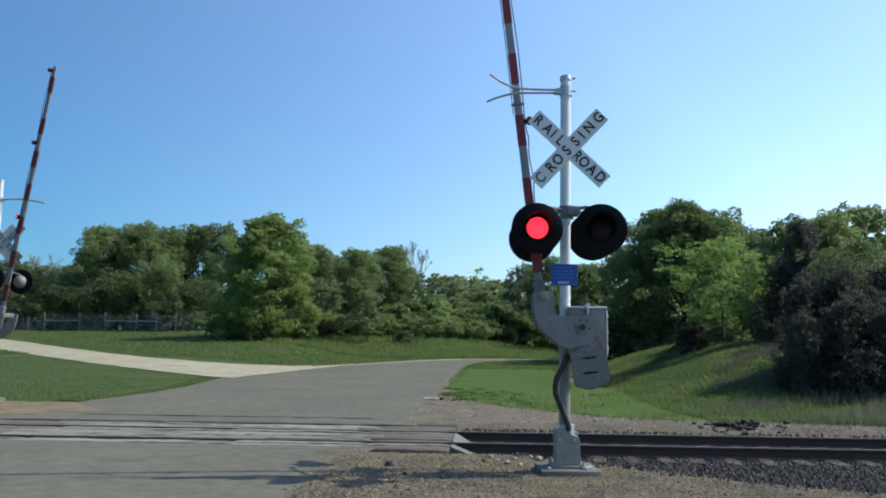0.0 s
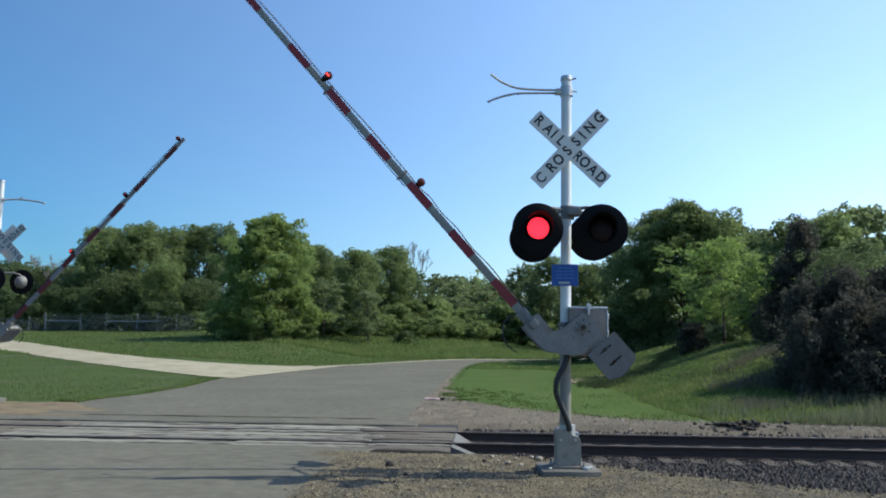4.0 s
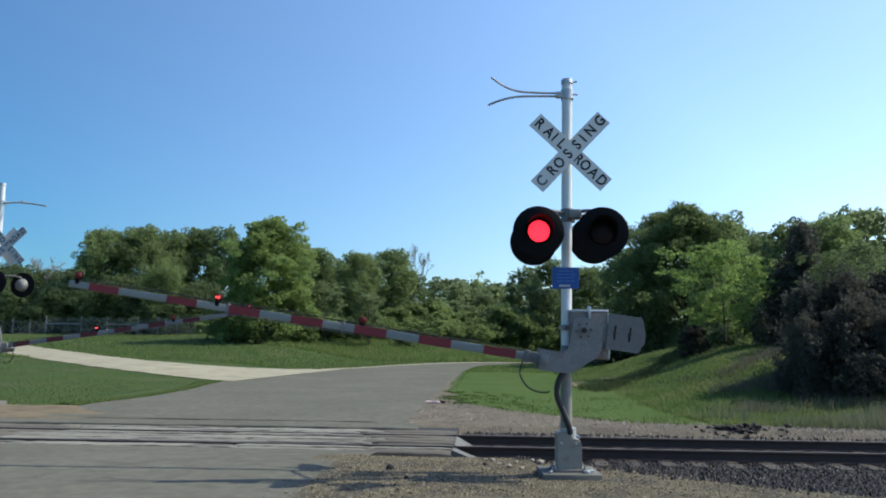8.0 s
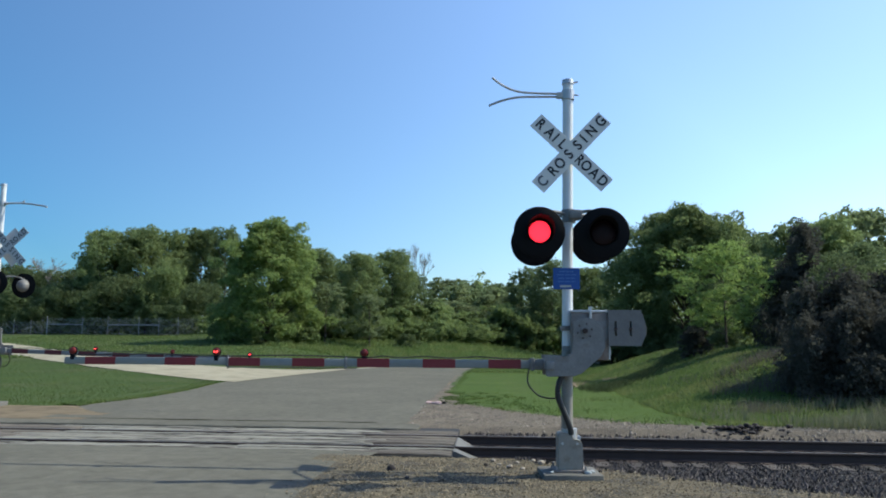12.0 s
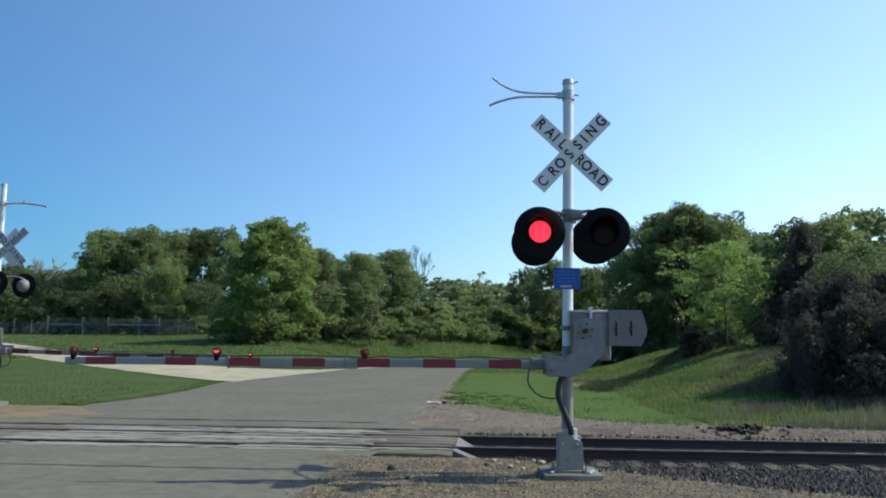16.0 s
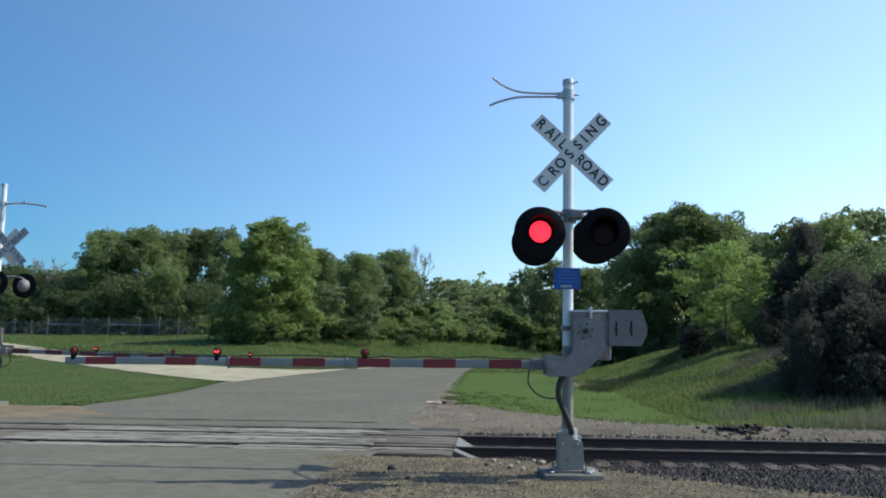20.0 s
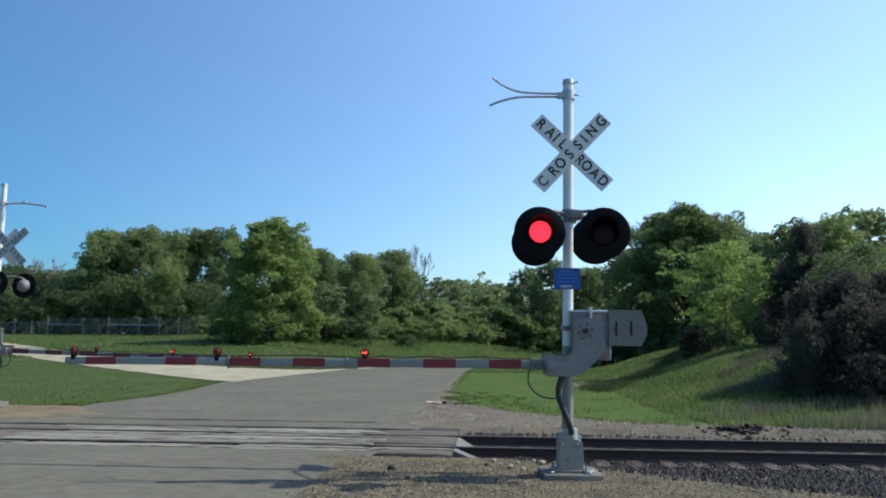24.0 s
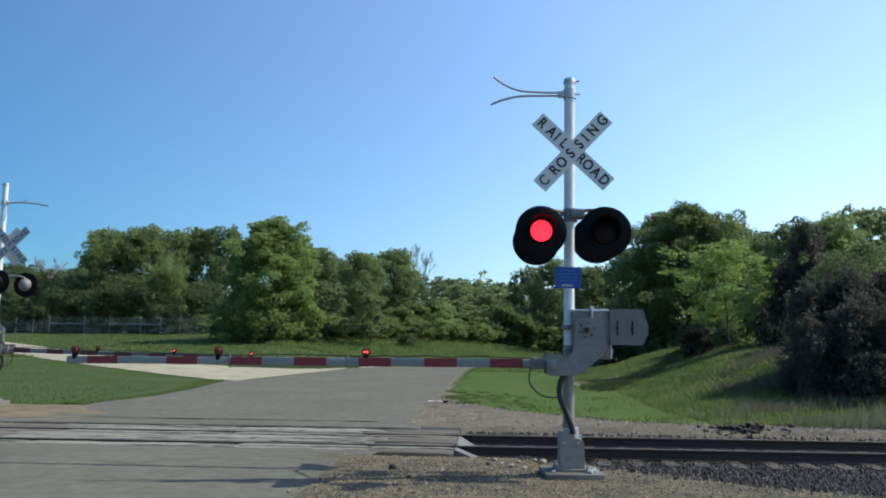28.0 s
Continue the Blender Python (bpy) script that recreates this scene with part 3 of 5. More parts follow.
def verge_edge(y):
    """Where the grass creeps over the road's left edge, before the driveway."""
    return ROAD_L - 0.1 + 0.55 * float(ease(y, 18.8, 22.0)) * (1 - float(ease(y, 23.5, 29.0)))


strip("grass_verge", M["grass"], lambda u: (ROAD_L - 0.5, u), lambda u: (verge_edge(u), u), [*np.arange(18.8, 29.2, 0.2)], 5, 0.05, "ragged grass verge creeping over the road edge", "verge", 0.22)


def lawn_left(y):
    """Left edge of the mown lawn right of the road."""
    return float(np.interp(y, (16.4, 17.1, 19.3, 22.0, 23.6, 27.0, 38.0, 44.0, 50.0, 53.0), (4.55, 2.7, 0.4, -1.0, -0.9, -1.2, -1.15, -0.9, -0.2, 1.7)))


def lawn_right(y):
    """Right edge of the mown lawn, where the rough bank begins."""
    return float(np.interp(y, (16.4, 17.8, 19.6, 23.0, 27.0, 29.0, 53.0), (4.75, 4.6, 4.25, 4.3, 4.45, 3.4, 3.6)))


strip("mown_lawn", M["mown"], lambda u: (lawn_left(u), u), lambda u: (lawn_right(u), u), [*np.arange(16.45, 53, 0.3)], 16, 0.022, "bright green mown lawn beside the road", "lawn", 0.3)
strip("footpath", M["earth"], lambda u: (2.9 + 2.6 * u, 28.6 + 4.0 * u), lambda u: (2.3 + 2.6 * u, 29.7 + 4.0 * u), [*np.linspace(0, 1, 18)], 5, 0.03, "narrow bare earth path across the grass", "path", 0.2)


def crack(points, width, seed):
    """A thin dark crack meandering over the asphalt."""
    rng = random.Random(seed)
    verts, faces = [], []
    (x0, y0), (x1, y1) = points
    n = 60
    for i in range(n + 1):
        u = i / n
        x, y = x0 + (x1 - x0) * u, y0 + (y1 - y0) * u + 0.12 * noise.noise((u * 7, seed, 0)) + 0.03 * rng.uniform(-1, 1)
        w = width * rng.uniform(0.2, 1.0)
        z = float(road_z(x, y)) + 0.0295
        verts += [(x, y - w, z), (x, y + w, z)]
        if i:
            k = 2 * i
            faces.append((k - 2, k, k + 1, k - 1))
    tagged(new("asphalt_crack", sheet("asphalt_crack", verts, faces, M["crack"])), "thin dark crack across the asphalt", "crack", kind="structure")


crack(((-8.5, 11.55), (-1.9, 11.45)), 0.012, 1)
crack(((-7.0, 10.2), (-2.2, 10.9)), 0.007, 2)
crack(((-5.4, 8.6), (-3.0, 10.4)), 0.006, 3)
crack(((-4.9, 9.55), (-3.9, 9.2)), 0.010, 4)
crack(((-2.9, 10.7), (-1.7, 11.5)), 0.016, 5)
crack(((-9.9, 17.6), (-4.2, 17.1)), 0.020, 6)
crack(((-6.0, 18.8), (-2.4, 18.2)), 0.012, 7)
strip("dirt_verge", M["earth"], lambda u: (u, 15.3), lambda u: (u, 18.6 - 1.6 * float(ease(u, -10.4, -8.4))), [*np.arange(-30, -8.3, 0.3)], 24, 0.034, "bare tan earth verge beside the crossing", "verge", 0.25)
strip("ballast_bed", M["ballast"], lambda u: (u, float(ballast_edge(u)) - 0.1), lambda u: (u, 15.2), [*np.arange(CROSS_R, 60, 0.4)], 50, 0.02, "dark ballast bed under the track, gap shadow in its colour", "ballast", 0.1)
strip("ballast_bed", M["ballast"], lambda u: (u, 11.0), lambda u: (u, 15.4), [*np.arange(-60, CROSS_L, 0.4)], 14, 0.008, "dark ballast bed under the track, gap shadow in its colour", "ballast", 0.1)


# ---- track ----
def rail(y):
    ob = thing("rail", "long rusty steel rail with a polished head", "rail", "rails of the track", pose(0, y, RAIL_TOP))
    prof = [(-0.07, -0.171), (0.07, -0.171), (0.07, -0.160), (0.012, -0.138), (0.009, -0.05), (0.034, -0.036), (0.036, -0.008), (0.03, -0.001), (-0.03, -0.001), (-0.036, -0.008), (-0.034, -0.036), (-0.009, -0.05), (-0.012, -0.138), (-0.07, -0.160)]
    bm = bmesh.new()
    a = [bm.verts.new((-90, p, q)) for p, q in prof]
    b = [bm.verts.new((90, p, q)) for p, q in prof]
    for i in range(len(prof)):
        j = (i + 1) % len(prof)
        bm.faces.new((a[i], a[j], b[j], b[i]))
    bmesh.ops.recalc_face_normals(bm, faces=bm.faces)
    part("rail_body", bm, M["rail"], ob, smooth=False)
    bm = bmesh.new()
    box(bm, (180, 0.024, 0.004), (0, 0, 0.001))
    part("running_surface", bm, M["railhead"], ob, "bright polished running surface", smooth=False)


rail(NEAR_RAIL)
rail(FAR_RAIL)


def ties():
    bm = bmesh.new()
    box(bm, (0.22, 2.6, 0.17), bevel=0.012)
    me = mesh_of("railway_tie", bm, M["tie"])
    bm = bmesh.new()
    box(bm, (0.19, 0.33, 0.012), bevel=0.003)
    plate = mesh_of("tie_plate", bm, M["rail"])
    bm = bmesh.new()
    box(bm, (0.022, 0.03, 0.025), bevel=0.004)
    spike = mesh_of("spike", bm, M["rail"])
    rng = random.Random(5)
    xs = [CROSS_R + 0.25 + 0.52 * i for i in range(60)] + [CROSS_L - 0.3 - 0.52 * i for i in range(20)]
    for x in xs:
        ob = new("railway_tie", me)
        ob.matrix_basis = pose(x + rng.uniform(-0.03, 0.03), 13.47 + rng.uniform(-0.06, 0.06), RAIL_TOP - 0.171 - 0.083, 0, 0, rng.uniform(-1.5, 1.5))
        tagged(ob, "dark weathered wooden railway tie in ballast", "railway tie", "ties of the track")
        if -1 < x < 14:
            for y in (NEAR_RAIL, FAR_RAIL):
                part("tie_plate", plate, None, ob, m=pose(0, y - 13.47, 0.086))
                for dx, dy in ((-0.05, -0.085), (0.05, 0.085)):
                    part("spike", spike, None, ob, m=pose(dx, y - 13.47 + dy, 0.094))


ties()


# ---- crossing signals ----
def letter_mesh(ch, size, material):
    cu = bpy.data.curves.new("letter", "FONT")
    cu.body, cu.size, cu.align_x, cu.align_y, cu.extrude, cu.offset = ch, size, "CENTER", "CENTER", 0.0015, 0.0045
    ob = bpy.data.objects.new("letter", cu)
    me = bpy.data.meshes.new_from_object(ob)
    me.transform(Matrix.Diagonal((0.86, 1, 1, 1)))
    bpy.data.objects.remove(ob)
    me.materials.append(material)
    return me


def disc(bm, r, y0, y1, seg=40):
    return rod(bm, (0, y0, 0), (0, y1, 0), r, r, seg)


def lamp_head(parent, at, turn, lit_name, dome=False):
    """A flashing light: black round background, hood, lens and a glowing disc. It looks along its -y."""
    m = pose(*at, 0, 0, turn)
    bm = bmesh.new()
    lathe(bm, [(0.0, -0.004), (0.155, -0.004), (0.16, 0.012), (0.285, 0.004), (0.305, -0.006), (0.305, -0.014), (0.28, -0.012), (0.13, -0.03), (0.0, -0.03)], 44, pose(0, 0, 0, 90, 0, 0))
    head = part("lamp_head", bm, M["black"], parent, "matt black round signal background", m)
    bm = bmesh.new()
    lathe(bm, [(0.0, 0.165), (0.06, 0.16), (0.11, 0.135), (0.15, 0.07), (0.16, 0.026), (0.0, 0.026)], 28, pose(0, 0, 0, -90, 0, 0))
    part("lamp_housing", bm, M["galv_dull"] if dome else M["black"], head, "silver painted lamp housing" if dome else "")
    # the hood: an open tunnel, longer above than below
    bm = bmesh.new()
    seg, a0 = 30, radians(-35)
    rows = []
    for i in range(seg + 1):
        a = a0 + (math.pi - 2 * a0) * i / seg
        length = 0.09 + 0.20 * max(0.0, math.sin(a)) ** 0.8
        c, s = math.cos(a), math.sin(a)
        rows.append([bm.verts.new((r * c, y, r * s)) for r, y in ((0.165, -0.005), (0.172, -length), (0.168, -length), (0.161, -0.005))])
    for a, b in zip(rows, rows[1:]):
        for k in range(4):
            bm.faces.new((a[k], a[(k + 1) % 4], b[(k + 1) % 4], b[k]))
    bm.faces.new(rows[0])
    bm.faces.new(list(reversed(rows[-1])))
    bmesh.ops.recalc_face_normals(bm, faces=bm.faces)
    part("hood", bm, M["black"], head)
    bm = bmesh.new()
    lathe(bm, [(0.0, 0.040), (0.05, 0.038), (0.10, 0.032), (0.135, 0.020), (0.142, 0.008), (0.142, 0.0), (0.0, 0.0)], 36, pose(0, 0, 0, 90, 0, 0))
    part("lens", bm, M["lens"], head, "dark red unlit lens")
    bm = bmesh.new()
    lathe(bm, [(0.0, 0.016), (0.07, 0.014), (0.115, 0.004), (0.128, -0.008), (0.128, -0.014), (0.0, -0.014)], 36, pose(0, 0, 0, 90, 0, 0))
    LIT.append((part("light_disc", bm, M["led"], head, "glowing red light disc"), lit_name, 0.030, -0.012))
    return head


LIT = []  # glowing discs: object, rhythm, outward shift when lit, shift when dark
ARMS = []  # swinging arms: object, place, which gate


def gate_arm(parent, pivot, arm_y, plates, edges, lamps, rhythm, which, drop):
    """The swinging arm with its bracket, counterweight, stripes and three lamps. It points along -x from the pivot."""
    unit = 1 / 151.0
    outline = [(-20, -16), (-4, -23), (14, -22), (31, -13), (36, 28), (28, 44), (-6, 74), (-20, 79), (-68, 80), (-70, 43), (-32, 44), (-23, 37), (-20, 10)]
    bm = bmesh.new()
    prism(bm, [(x * unit, -z * unit) for x, z in outline], plates[0] - 0.02, plates[0] + 0.02)
    bmesh.ops.bevel(bm, geom=list(bm.edges), offset=0.006, segments=2, affect="EDGES")
    arm = part("gate_arm", bm, M["galv_dull"], parent, "red and white striped gate arm on a grey bracket", pose(*pivot))
    ARMS.append((arm, pivot, which))
    bm = bmesh.new()
    prism(bm, [(x * unit, -z * unit) for x, z in outline], arm_y + 0.05, arm_y + 0.085)
    part("bracket_plate", bm, M["galv_dull"], arm)
    bm = bmesh.new()
    rod(bm, (0, plates[0] - 0.05, 0), (0, arm_y + 0.12, 0), 0.045, seg=18)
    part("pivot_shaft", bm, M["galv_dull"], arm)
    bm = bmesh.new()
    rod(bm, (0, plates[0] - 0.065, 0), (0, plates[0] - 0.045, 0), 0.034, seg=6)
    part("pivot_nut", bm, M["rail"], arm, "dark rusty nut")
    for k in range(6):
        a = math.radians(60 * k + 15)
        bm = bmesh.new()
        rod(bm, (0.085 * math.cos(a), plates[0] - 0.032, 0.085 * math.sin(a)), (0.085 * math.cos(a), plates[0] - 0.018, 0.085 * math.sin(a)), 0.011, seg=6)
        part("bolt", bm, M["rail"], arm, "dark rusty bolt")
    # cross tube that joins the two plates to the arm
    bm = bmesh.new()
    box(bm, (0.09, arm_y - plates[0] + 0.1, 0.10), (-0.40, (arm_y + plates[0]) / 2, -drop), bevel=0.008)
    part("cross_tube", bm, M["galv_dull"], arm)
    bm = bmesh.new()
    box(bm, (0.26, 0.10, 0.13), (-0.49, arm_y, -drop), bevel=0.01)
    box(bm, (0.05, 0.12, 0.15), (-0.58, arm_y, -drop), bevel=0.008)
    part("arm_socket", bm, M["galv_dull"], arm)
    # counterweight plates with two slots
    def slotted(x0, x1, z0, z1, y0, y1):
        bm = bmesh.new()
        w = (x1 - x0)
        cuts = [x0, x0 + w * 0.17, x0 + w * 0.23, x0 + w * 0.59, x0 + w * 0.65, x1 - 0.03]
        zc0, zc1 = z0 + (z1 - z0) * 0.28, z0 + (z1 - z0) * 0.68
        for a, b in ((0, 1), (2, 3), (4, 5)):
            box(bm, (cuts[b] - cuts[a], y1 - y0, z1 - z0), ((cuts[a] + cuts[b]) / 2, (y0 + y1) / 2, (z0 + z1) / 2))
        for a, b in ((1, 2), (3, 4)):
            for za, zb in ((z0, zc0), (zc1, z1)):
                box(bm, (cuts[b] - cuts[a], y1 - y0, zb - za), ((cuts[a] + cuts[b]) / 2, (y0 + y1) / 2, (za + zb) / 2))
        prism(bm, [(cuts[5], z0 + 0.03), (x1 + 0.01, z0 + 0.10), (x1 + 0.01, z1 - 0.16), (cuts[5], z1 - 0.02)], y0, y1)
        return bm
    part("counterweight", slotted(0.275, 0.685, -0.17, 0.245, plates[0] - 0.01, plates[0] + 0.05), M["cast_shaded"], arm, "slotted grey counterweight plate")
    part("counterweight", slotted(0.30, 0.715, -0.14, 0.21, plates[0] + 0.055, plates[0] + 0.10), M["cast_shaded"], arm, "slotted grey counterweight plate")
    for x in (0.357, 0.529):
        bm = bmesh.new()
        rod(bm, (x, plates[0] - 0.03, 0.026), (x, plates[0] + 0.04, 0.026), 0.019, seg=6)
        part("weight_bolt", bm, M["rail"], arm, "dark rusty bolt")
    bm = bmesh.new()
    prism(bm, [(0.02, -0.10), (0.02, 0.10), (0.36, 0.13), (0.36, -0.10)], plates[0] + 0.022, plates[0] + 0.05)
    part("counterweight_lever", bm, M["galv_dull"], arm)
    # the boom: two telescoped sections, sagging nowhere, with stripes proud of them
    tip = edges[-1]
    secs = ((0.52, lamps[0] + 0.25, 0.051), (lamps[0] + 0.22, edges[10] + 0.04, 0.048), (edges[10] + 0.01, tip - 0.004, 0.044))
    for a, b, h in secs:
        bm = bmesh.new()
        box(bm, (b - a, 0.044, 2 * h), (-(a + b) / 2, arm_y, -drop), bevel=0.006)
        part("boom_section", bm, M["armwhite"] if which == "near" else M["armwhite_dull"], arm, "white fibreglass boom section")
    for i, (a, b) in enumerate(zip(edges, edges[1:])):
        h = 0.052 if b < edges[6] + 0.1 else 0.049 if b < edges[10] + 0.1 else 0.045
        if i % 2 == 1:
            bm = bmesh.new()
            box(bm, (b - a, 0.052, 2 * h + 0.004), (-(a + b) / 2, arm_y, -drop))
            part("red_stripe", bm, M["red"] if which == "near" else M["red_dull"], arm, "red reflective stripe", smooth=False)
    for s in (lamps[0] + 0.23, edges[10] + 0.01):
        bm = bmesh.new()
        box(bm, (0.03, 0.065, 0.125), (-s, arm_y, -drop), bevel=0.004)
        rod(bm, (-s, arm_y, -drop - 0.09), (-s, arm_y, -drop + 0.085), 0.008, seg=6)
        part("clamp", bm, M["galv_dull"], arm)
    # cable on top, drooping between the lamps
    bm = bmesh.new()
    top = -drop + 0.055
    pts = [(-0.55, arm_y, top + 0.01)]
    stops = [0.9, 1.6, 2.2] + [l for l in lamps]
    for a, b in zip(stops, stops[1:]):
        pts += [(-a, arm_y, top + 0.012), (-(a + b) / 2, arm_y, top + 0.03)]
    pts.append((-stops[-1], arm_y, top + 0.015))
    pipe(bm, pts, 0.008, 5)
    part("lamp_cable", bm, M["hose"], arm)
    # tension wire under the outer half
    bm = bmesh.new()
    pipe(bm, [(-edges[6], arm_y, -drop - 0.07), (-(edges[6] + edges[10]) / 2, arm_y, -drop - 0.064), (-edges[10], arm_y, -drop - 0.07)], 0.006, 5)
    part("stay_wire", bm, M["galv_dull"], arm)
    for s, rh in zip(lamps, rhythm):
        at = Vector((-s, arm_y, -drop + 0.122))
        bm = bmesh.new()
        for sgn in (-1, 1):
            lathe(bm, [(0.0, 0.05), (0.026, 0.048), (0.041, 0.036), (0.046, 0.012), (0.0, 0.012)], 16, Matrix.Translation(at) @ pose(0, 0, 0, 90 * sgn, 0, 0))
        part("arm_lamp_lens", bm, M["armlens"], arm, "dark red arm lamp lens")
        bm = bmesh.new()
        rod(bm, at + Vector((0, -0.014, 0)), at + Vector((0, 0.014, 0)), 0.053, seg=18)
        box(bm, (0.06, 0.045, 0.08), at + Vector((0, 0, -0.075)), bevel=0.005)
        part("arm_lamp_body", bm, M["black"], arm)
        for sgn in (-1, 1):
            bm = bmesh.new()
            for dx in (-0.016, 0.016):
                lathe(bm, [(0.0, 0.006), (0.009, 0.004), (0.013, -0.006), (0.0, -0.006)], 12, pose(dx, 0, 0, 90, 0, 0 if sgn > 0 else 180))
            ob = part("arm_light_disc", bm, M["dimled"], arm, "glowing red arm light")
            LIT.append((ob, rh, at, sgn))
    # slack cable at the foot of the boom
    bm = bmesh.new()
    pipe(bm, [(-0.62, arm_y - 0.03, -drop - 0.05), (-0.64, arm_y - 0.10, -drop - 0.22), (-0.52, arm_y - 0.18, -drop - 0.36), (-0.36, arm_y - 0.24, -drop - 0.39), (-0.27, arm_y - 0.28, -drop - 0.36)], 0.010, 6)
    part("slack_cable", bm, M["hose"], arm)
    return arm


def blue_notice(sig):
    bm = bmesh.new()
    box(bm, (0.315, 0.004, 0.255), bevel=0.0012)
    notice = part("blue_notice", bm, M["blue"], sig, "blue enamel notice with small pale print", pose(-0.022, -0.075, 2.318), smooth=False)
    for k, (z, w) in enumerate(((0.085, 0.17), (0.045, 0.22), (0.005, 0.20), (-0.035, 0.21))):
        for a, b in ((-w / 2, -w * 0.12), (-w * 0.05, w * 0.2), (w * 0.27, w / 2)):
            bm = bmesh.new()
            box(bm, (b - a, 0.003, 0.014), ((a + b) / 2, -0.003, z))
            part("print_bar", bm, M["bluetext"], notice, smooth=False)
    bm = bmesh.new()
    box(bm, (0.13, 0.003, 0.026), (-0.01, -0.003, -0.092))
    part("print_bar", bm, M["label"], notice, "pale strip", smooth=False)


def crossing_signal(label, m, which, mast_top, lean, lamps, edges, arm_lamps, rhythm, pivot, drop, arm_y):
    sig = thing("crossing_signal", label, "railroad signal", "signals at the crossing", m)
    bm = bmesh.new()
    rod(bm, (-lean / 2, 0, 0.30), (lean / 2, 0, mast_top), 0.0635, seg=28)
    part("mast", bm, M["white"], sig, "pale painted steel mast")
    bm = bmesh.new()
    rod(bm, (-lean / 2, 0, 0.40), (-lean * 0.27, 0, 1.46), 0.0665, seg=28)
    part("mast_sleeve", bm, M["pedestal"], sig, "stained beige lower mast")
    bm = bmesh.new()
    rod(bm, (lean / 2, 0, mast_top - 0.02), (lean / 2, 0, mast_top + 0.035), 0.074, 0.068, seg=24)
    rod(bm, (lean / 2 + 0.05, 0, mast_top + 0.0), (lean / 2 + 0.12, 0, mast_top + 0.01), 0.012, seg=8)
    part("mast_cap", bm, M["galv"], sig)
    # junction pedestal with rounded top, flange and bolts
    bm = bmesh.new()
    prism(bm, [(-0.145, 0.09), (0.145, 0.09), (0.145, 0.38), (0.125, 0.43), (0.03, 0.45), (0.02, 0.52), (-0.12, 0.52), (-0.145, 0.50)], -0.13, 0.13)
    bmesh.ops.bevel(bm, geom=list(bm.edges), offset=0.012, segments=2, affect="EDGES")
    part("pedestal", bm, M["pedestal"], sig, "pale grey metal junction pedestal")
    bm = bmesh.new()
    rod(bm, (0, 0, 0.44), (0, 0, 0.56), 0.092, seg=24)
    rod(bm, (0.10, -0.08, 0.47), (0.10, -0.16, 0.47), 0.022, seg=8)
    rod(bm, (-0.09, -0.10, 0.40), (-0.09, -0.145, 0.40), 0.014, seg=8)
    rod(bm, (0.08, -0.10, 0.40), (0.08, -0.145, 0.40), 0.014, seg=8)
    part("mast_collar", bm, M["galv"], sig)
    for x, y in ((-0.17, -0.15), (0.17, -0.15), (-0.17, 0.15), (0.17, 0.15)):
        bm = bmesh.new()
        rod(bm, (x, y, 0.05), (x, y, 0.15), 0.014, seg=8)
        rod(bm, (x, y, 0.09), (x, y, 0.115), 0.028, seg=6)
        part("anchor_bolt", bm, M["galv_dull"], sig)
    bm = bmesh.new()
    box(bm, (0.40, 0.36, 0.03), (0, 0, 0.09), bevel=0.006)
    part("base_flange", bm, M["case"], sig)
    # crossbuck
    zc, yc, xc = 3.85, -0.095, 0.047
    for i, (ang, text, marks) in enumerate((
            (-43.9, "RAILROAD", (-0.51, -0.354, -0.261, -0.146, 0.133, 0.244, 0.377, 0.512)),
            (46.4, "CROSSING", (-0.498, -0.319, -0.191, -0.038, 0.116, 0.226, 0.357, 0.523)))):
        bm = bmesh.new()
        box(bm, (1.18, 0.005, 0.205), bevel=0.0015)
        blade = part("crossbuck_blade", bm, M["sign"], sig, "white blade reading " + text, pose(xc, yc - 0.007 * i, zc, 0, -ang, 0), smooth=False)
        for k, (ch, s) in enumerate(zip(text, marks)):
            if i == 0 and abs(s) < 0.10:
                continue
            me = letter_mesh(ch, 0.178, M["letter_faded"] if which == "far" or (text[0] == "C" and k == 0) else M["letter"])
            part("letter", me, None, blade, "", pose(s, -0.0045, 0, 90, 0, 0))
        if which == "far":  # a second pair of blades faces the other way
            blade.data.materials[0] = M["sign_dull"]
            back = copy_thing(blade, pose(xc - 0.34, 0.095 + 0.007 * i, zc, 0, -ang, 0) @ pose(0, 0, 0, 0, 0, 180))
            tagged(back, "white blade facing the track")
    bm = bmesh.new()
    box(bm, (0.10, 0.03, 0.16), (0.02, -0.075, zc), bevel=0.004)
    rod(bm, (xc, -0.118, zc - 0.01), (xc, -0.09, zc - 0.01), 0.012, seg=6)
    part("crossbuck_clamp", bm, M["galv_dull"], sig)
    # fork of two curved bars near the top
    bm = bmesh.new()
    zf = mast_top - (0.16 if which == "near" else 0.46)
    if which == "near":
        upper = [(lean / 2, -0.03, 0.01), (-0.35, -0.035, 0.02), (-0.60, -0.04, 0.045), (-0.78, -0.05, 0.12), (-0.91, -0.06, 0.215)]
        lower = [(lean / 2, 0.03, -0.01), (-0.35, 0.04, 0.0), (-0.60, 0.06, 0.0), (-0.80, 0.09, -0.035), (-0.95, 0.12, -0.085)]
    else:  # turned away: one bar ends in a short hook, the other runs on and droops
        upper = [(0, -0.03, 0.01), (-0.25, -0.035, 0.015), (-0.42, -0.04, 0.02), (-0.50, -0.05, 0.045), (-0.52, -0.06, 0.085)]
        lower = [(0, 0.03, -0.01), (-0.45, 0.04, 0.0), (-0.80, 0.06, -0.03), (-1.05, 0.09, -0.07), (-1.22, 0.12, -0.11)]
    for line in (upper, lower):
        pipe(bm, [(x, y, zf + z) for x, y, z in line], 0.015 if which == "near" else 0.021, 8)
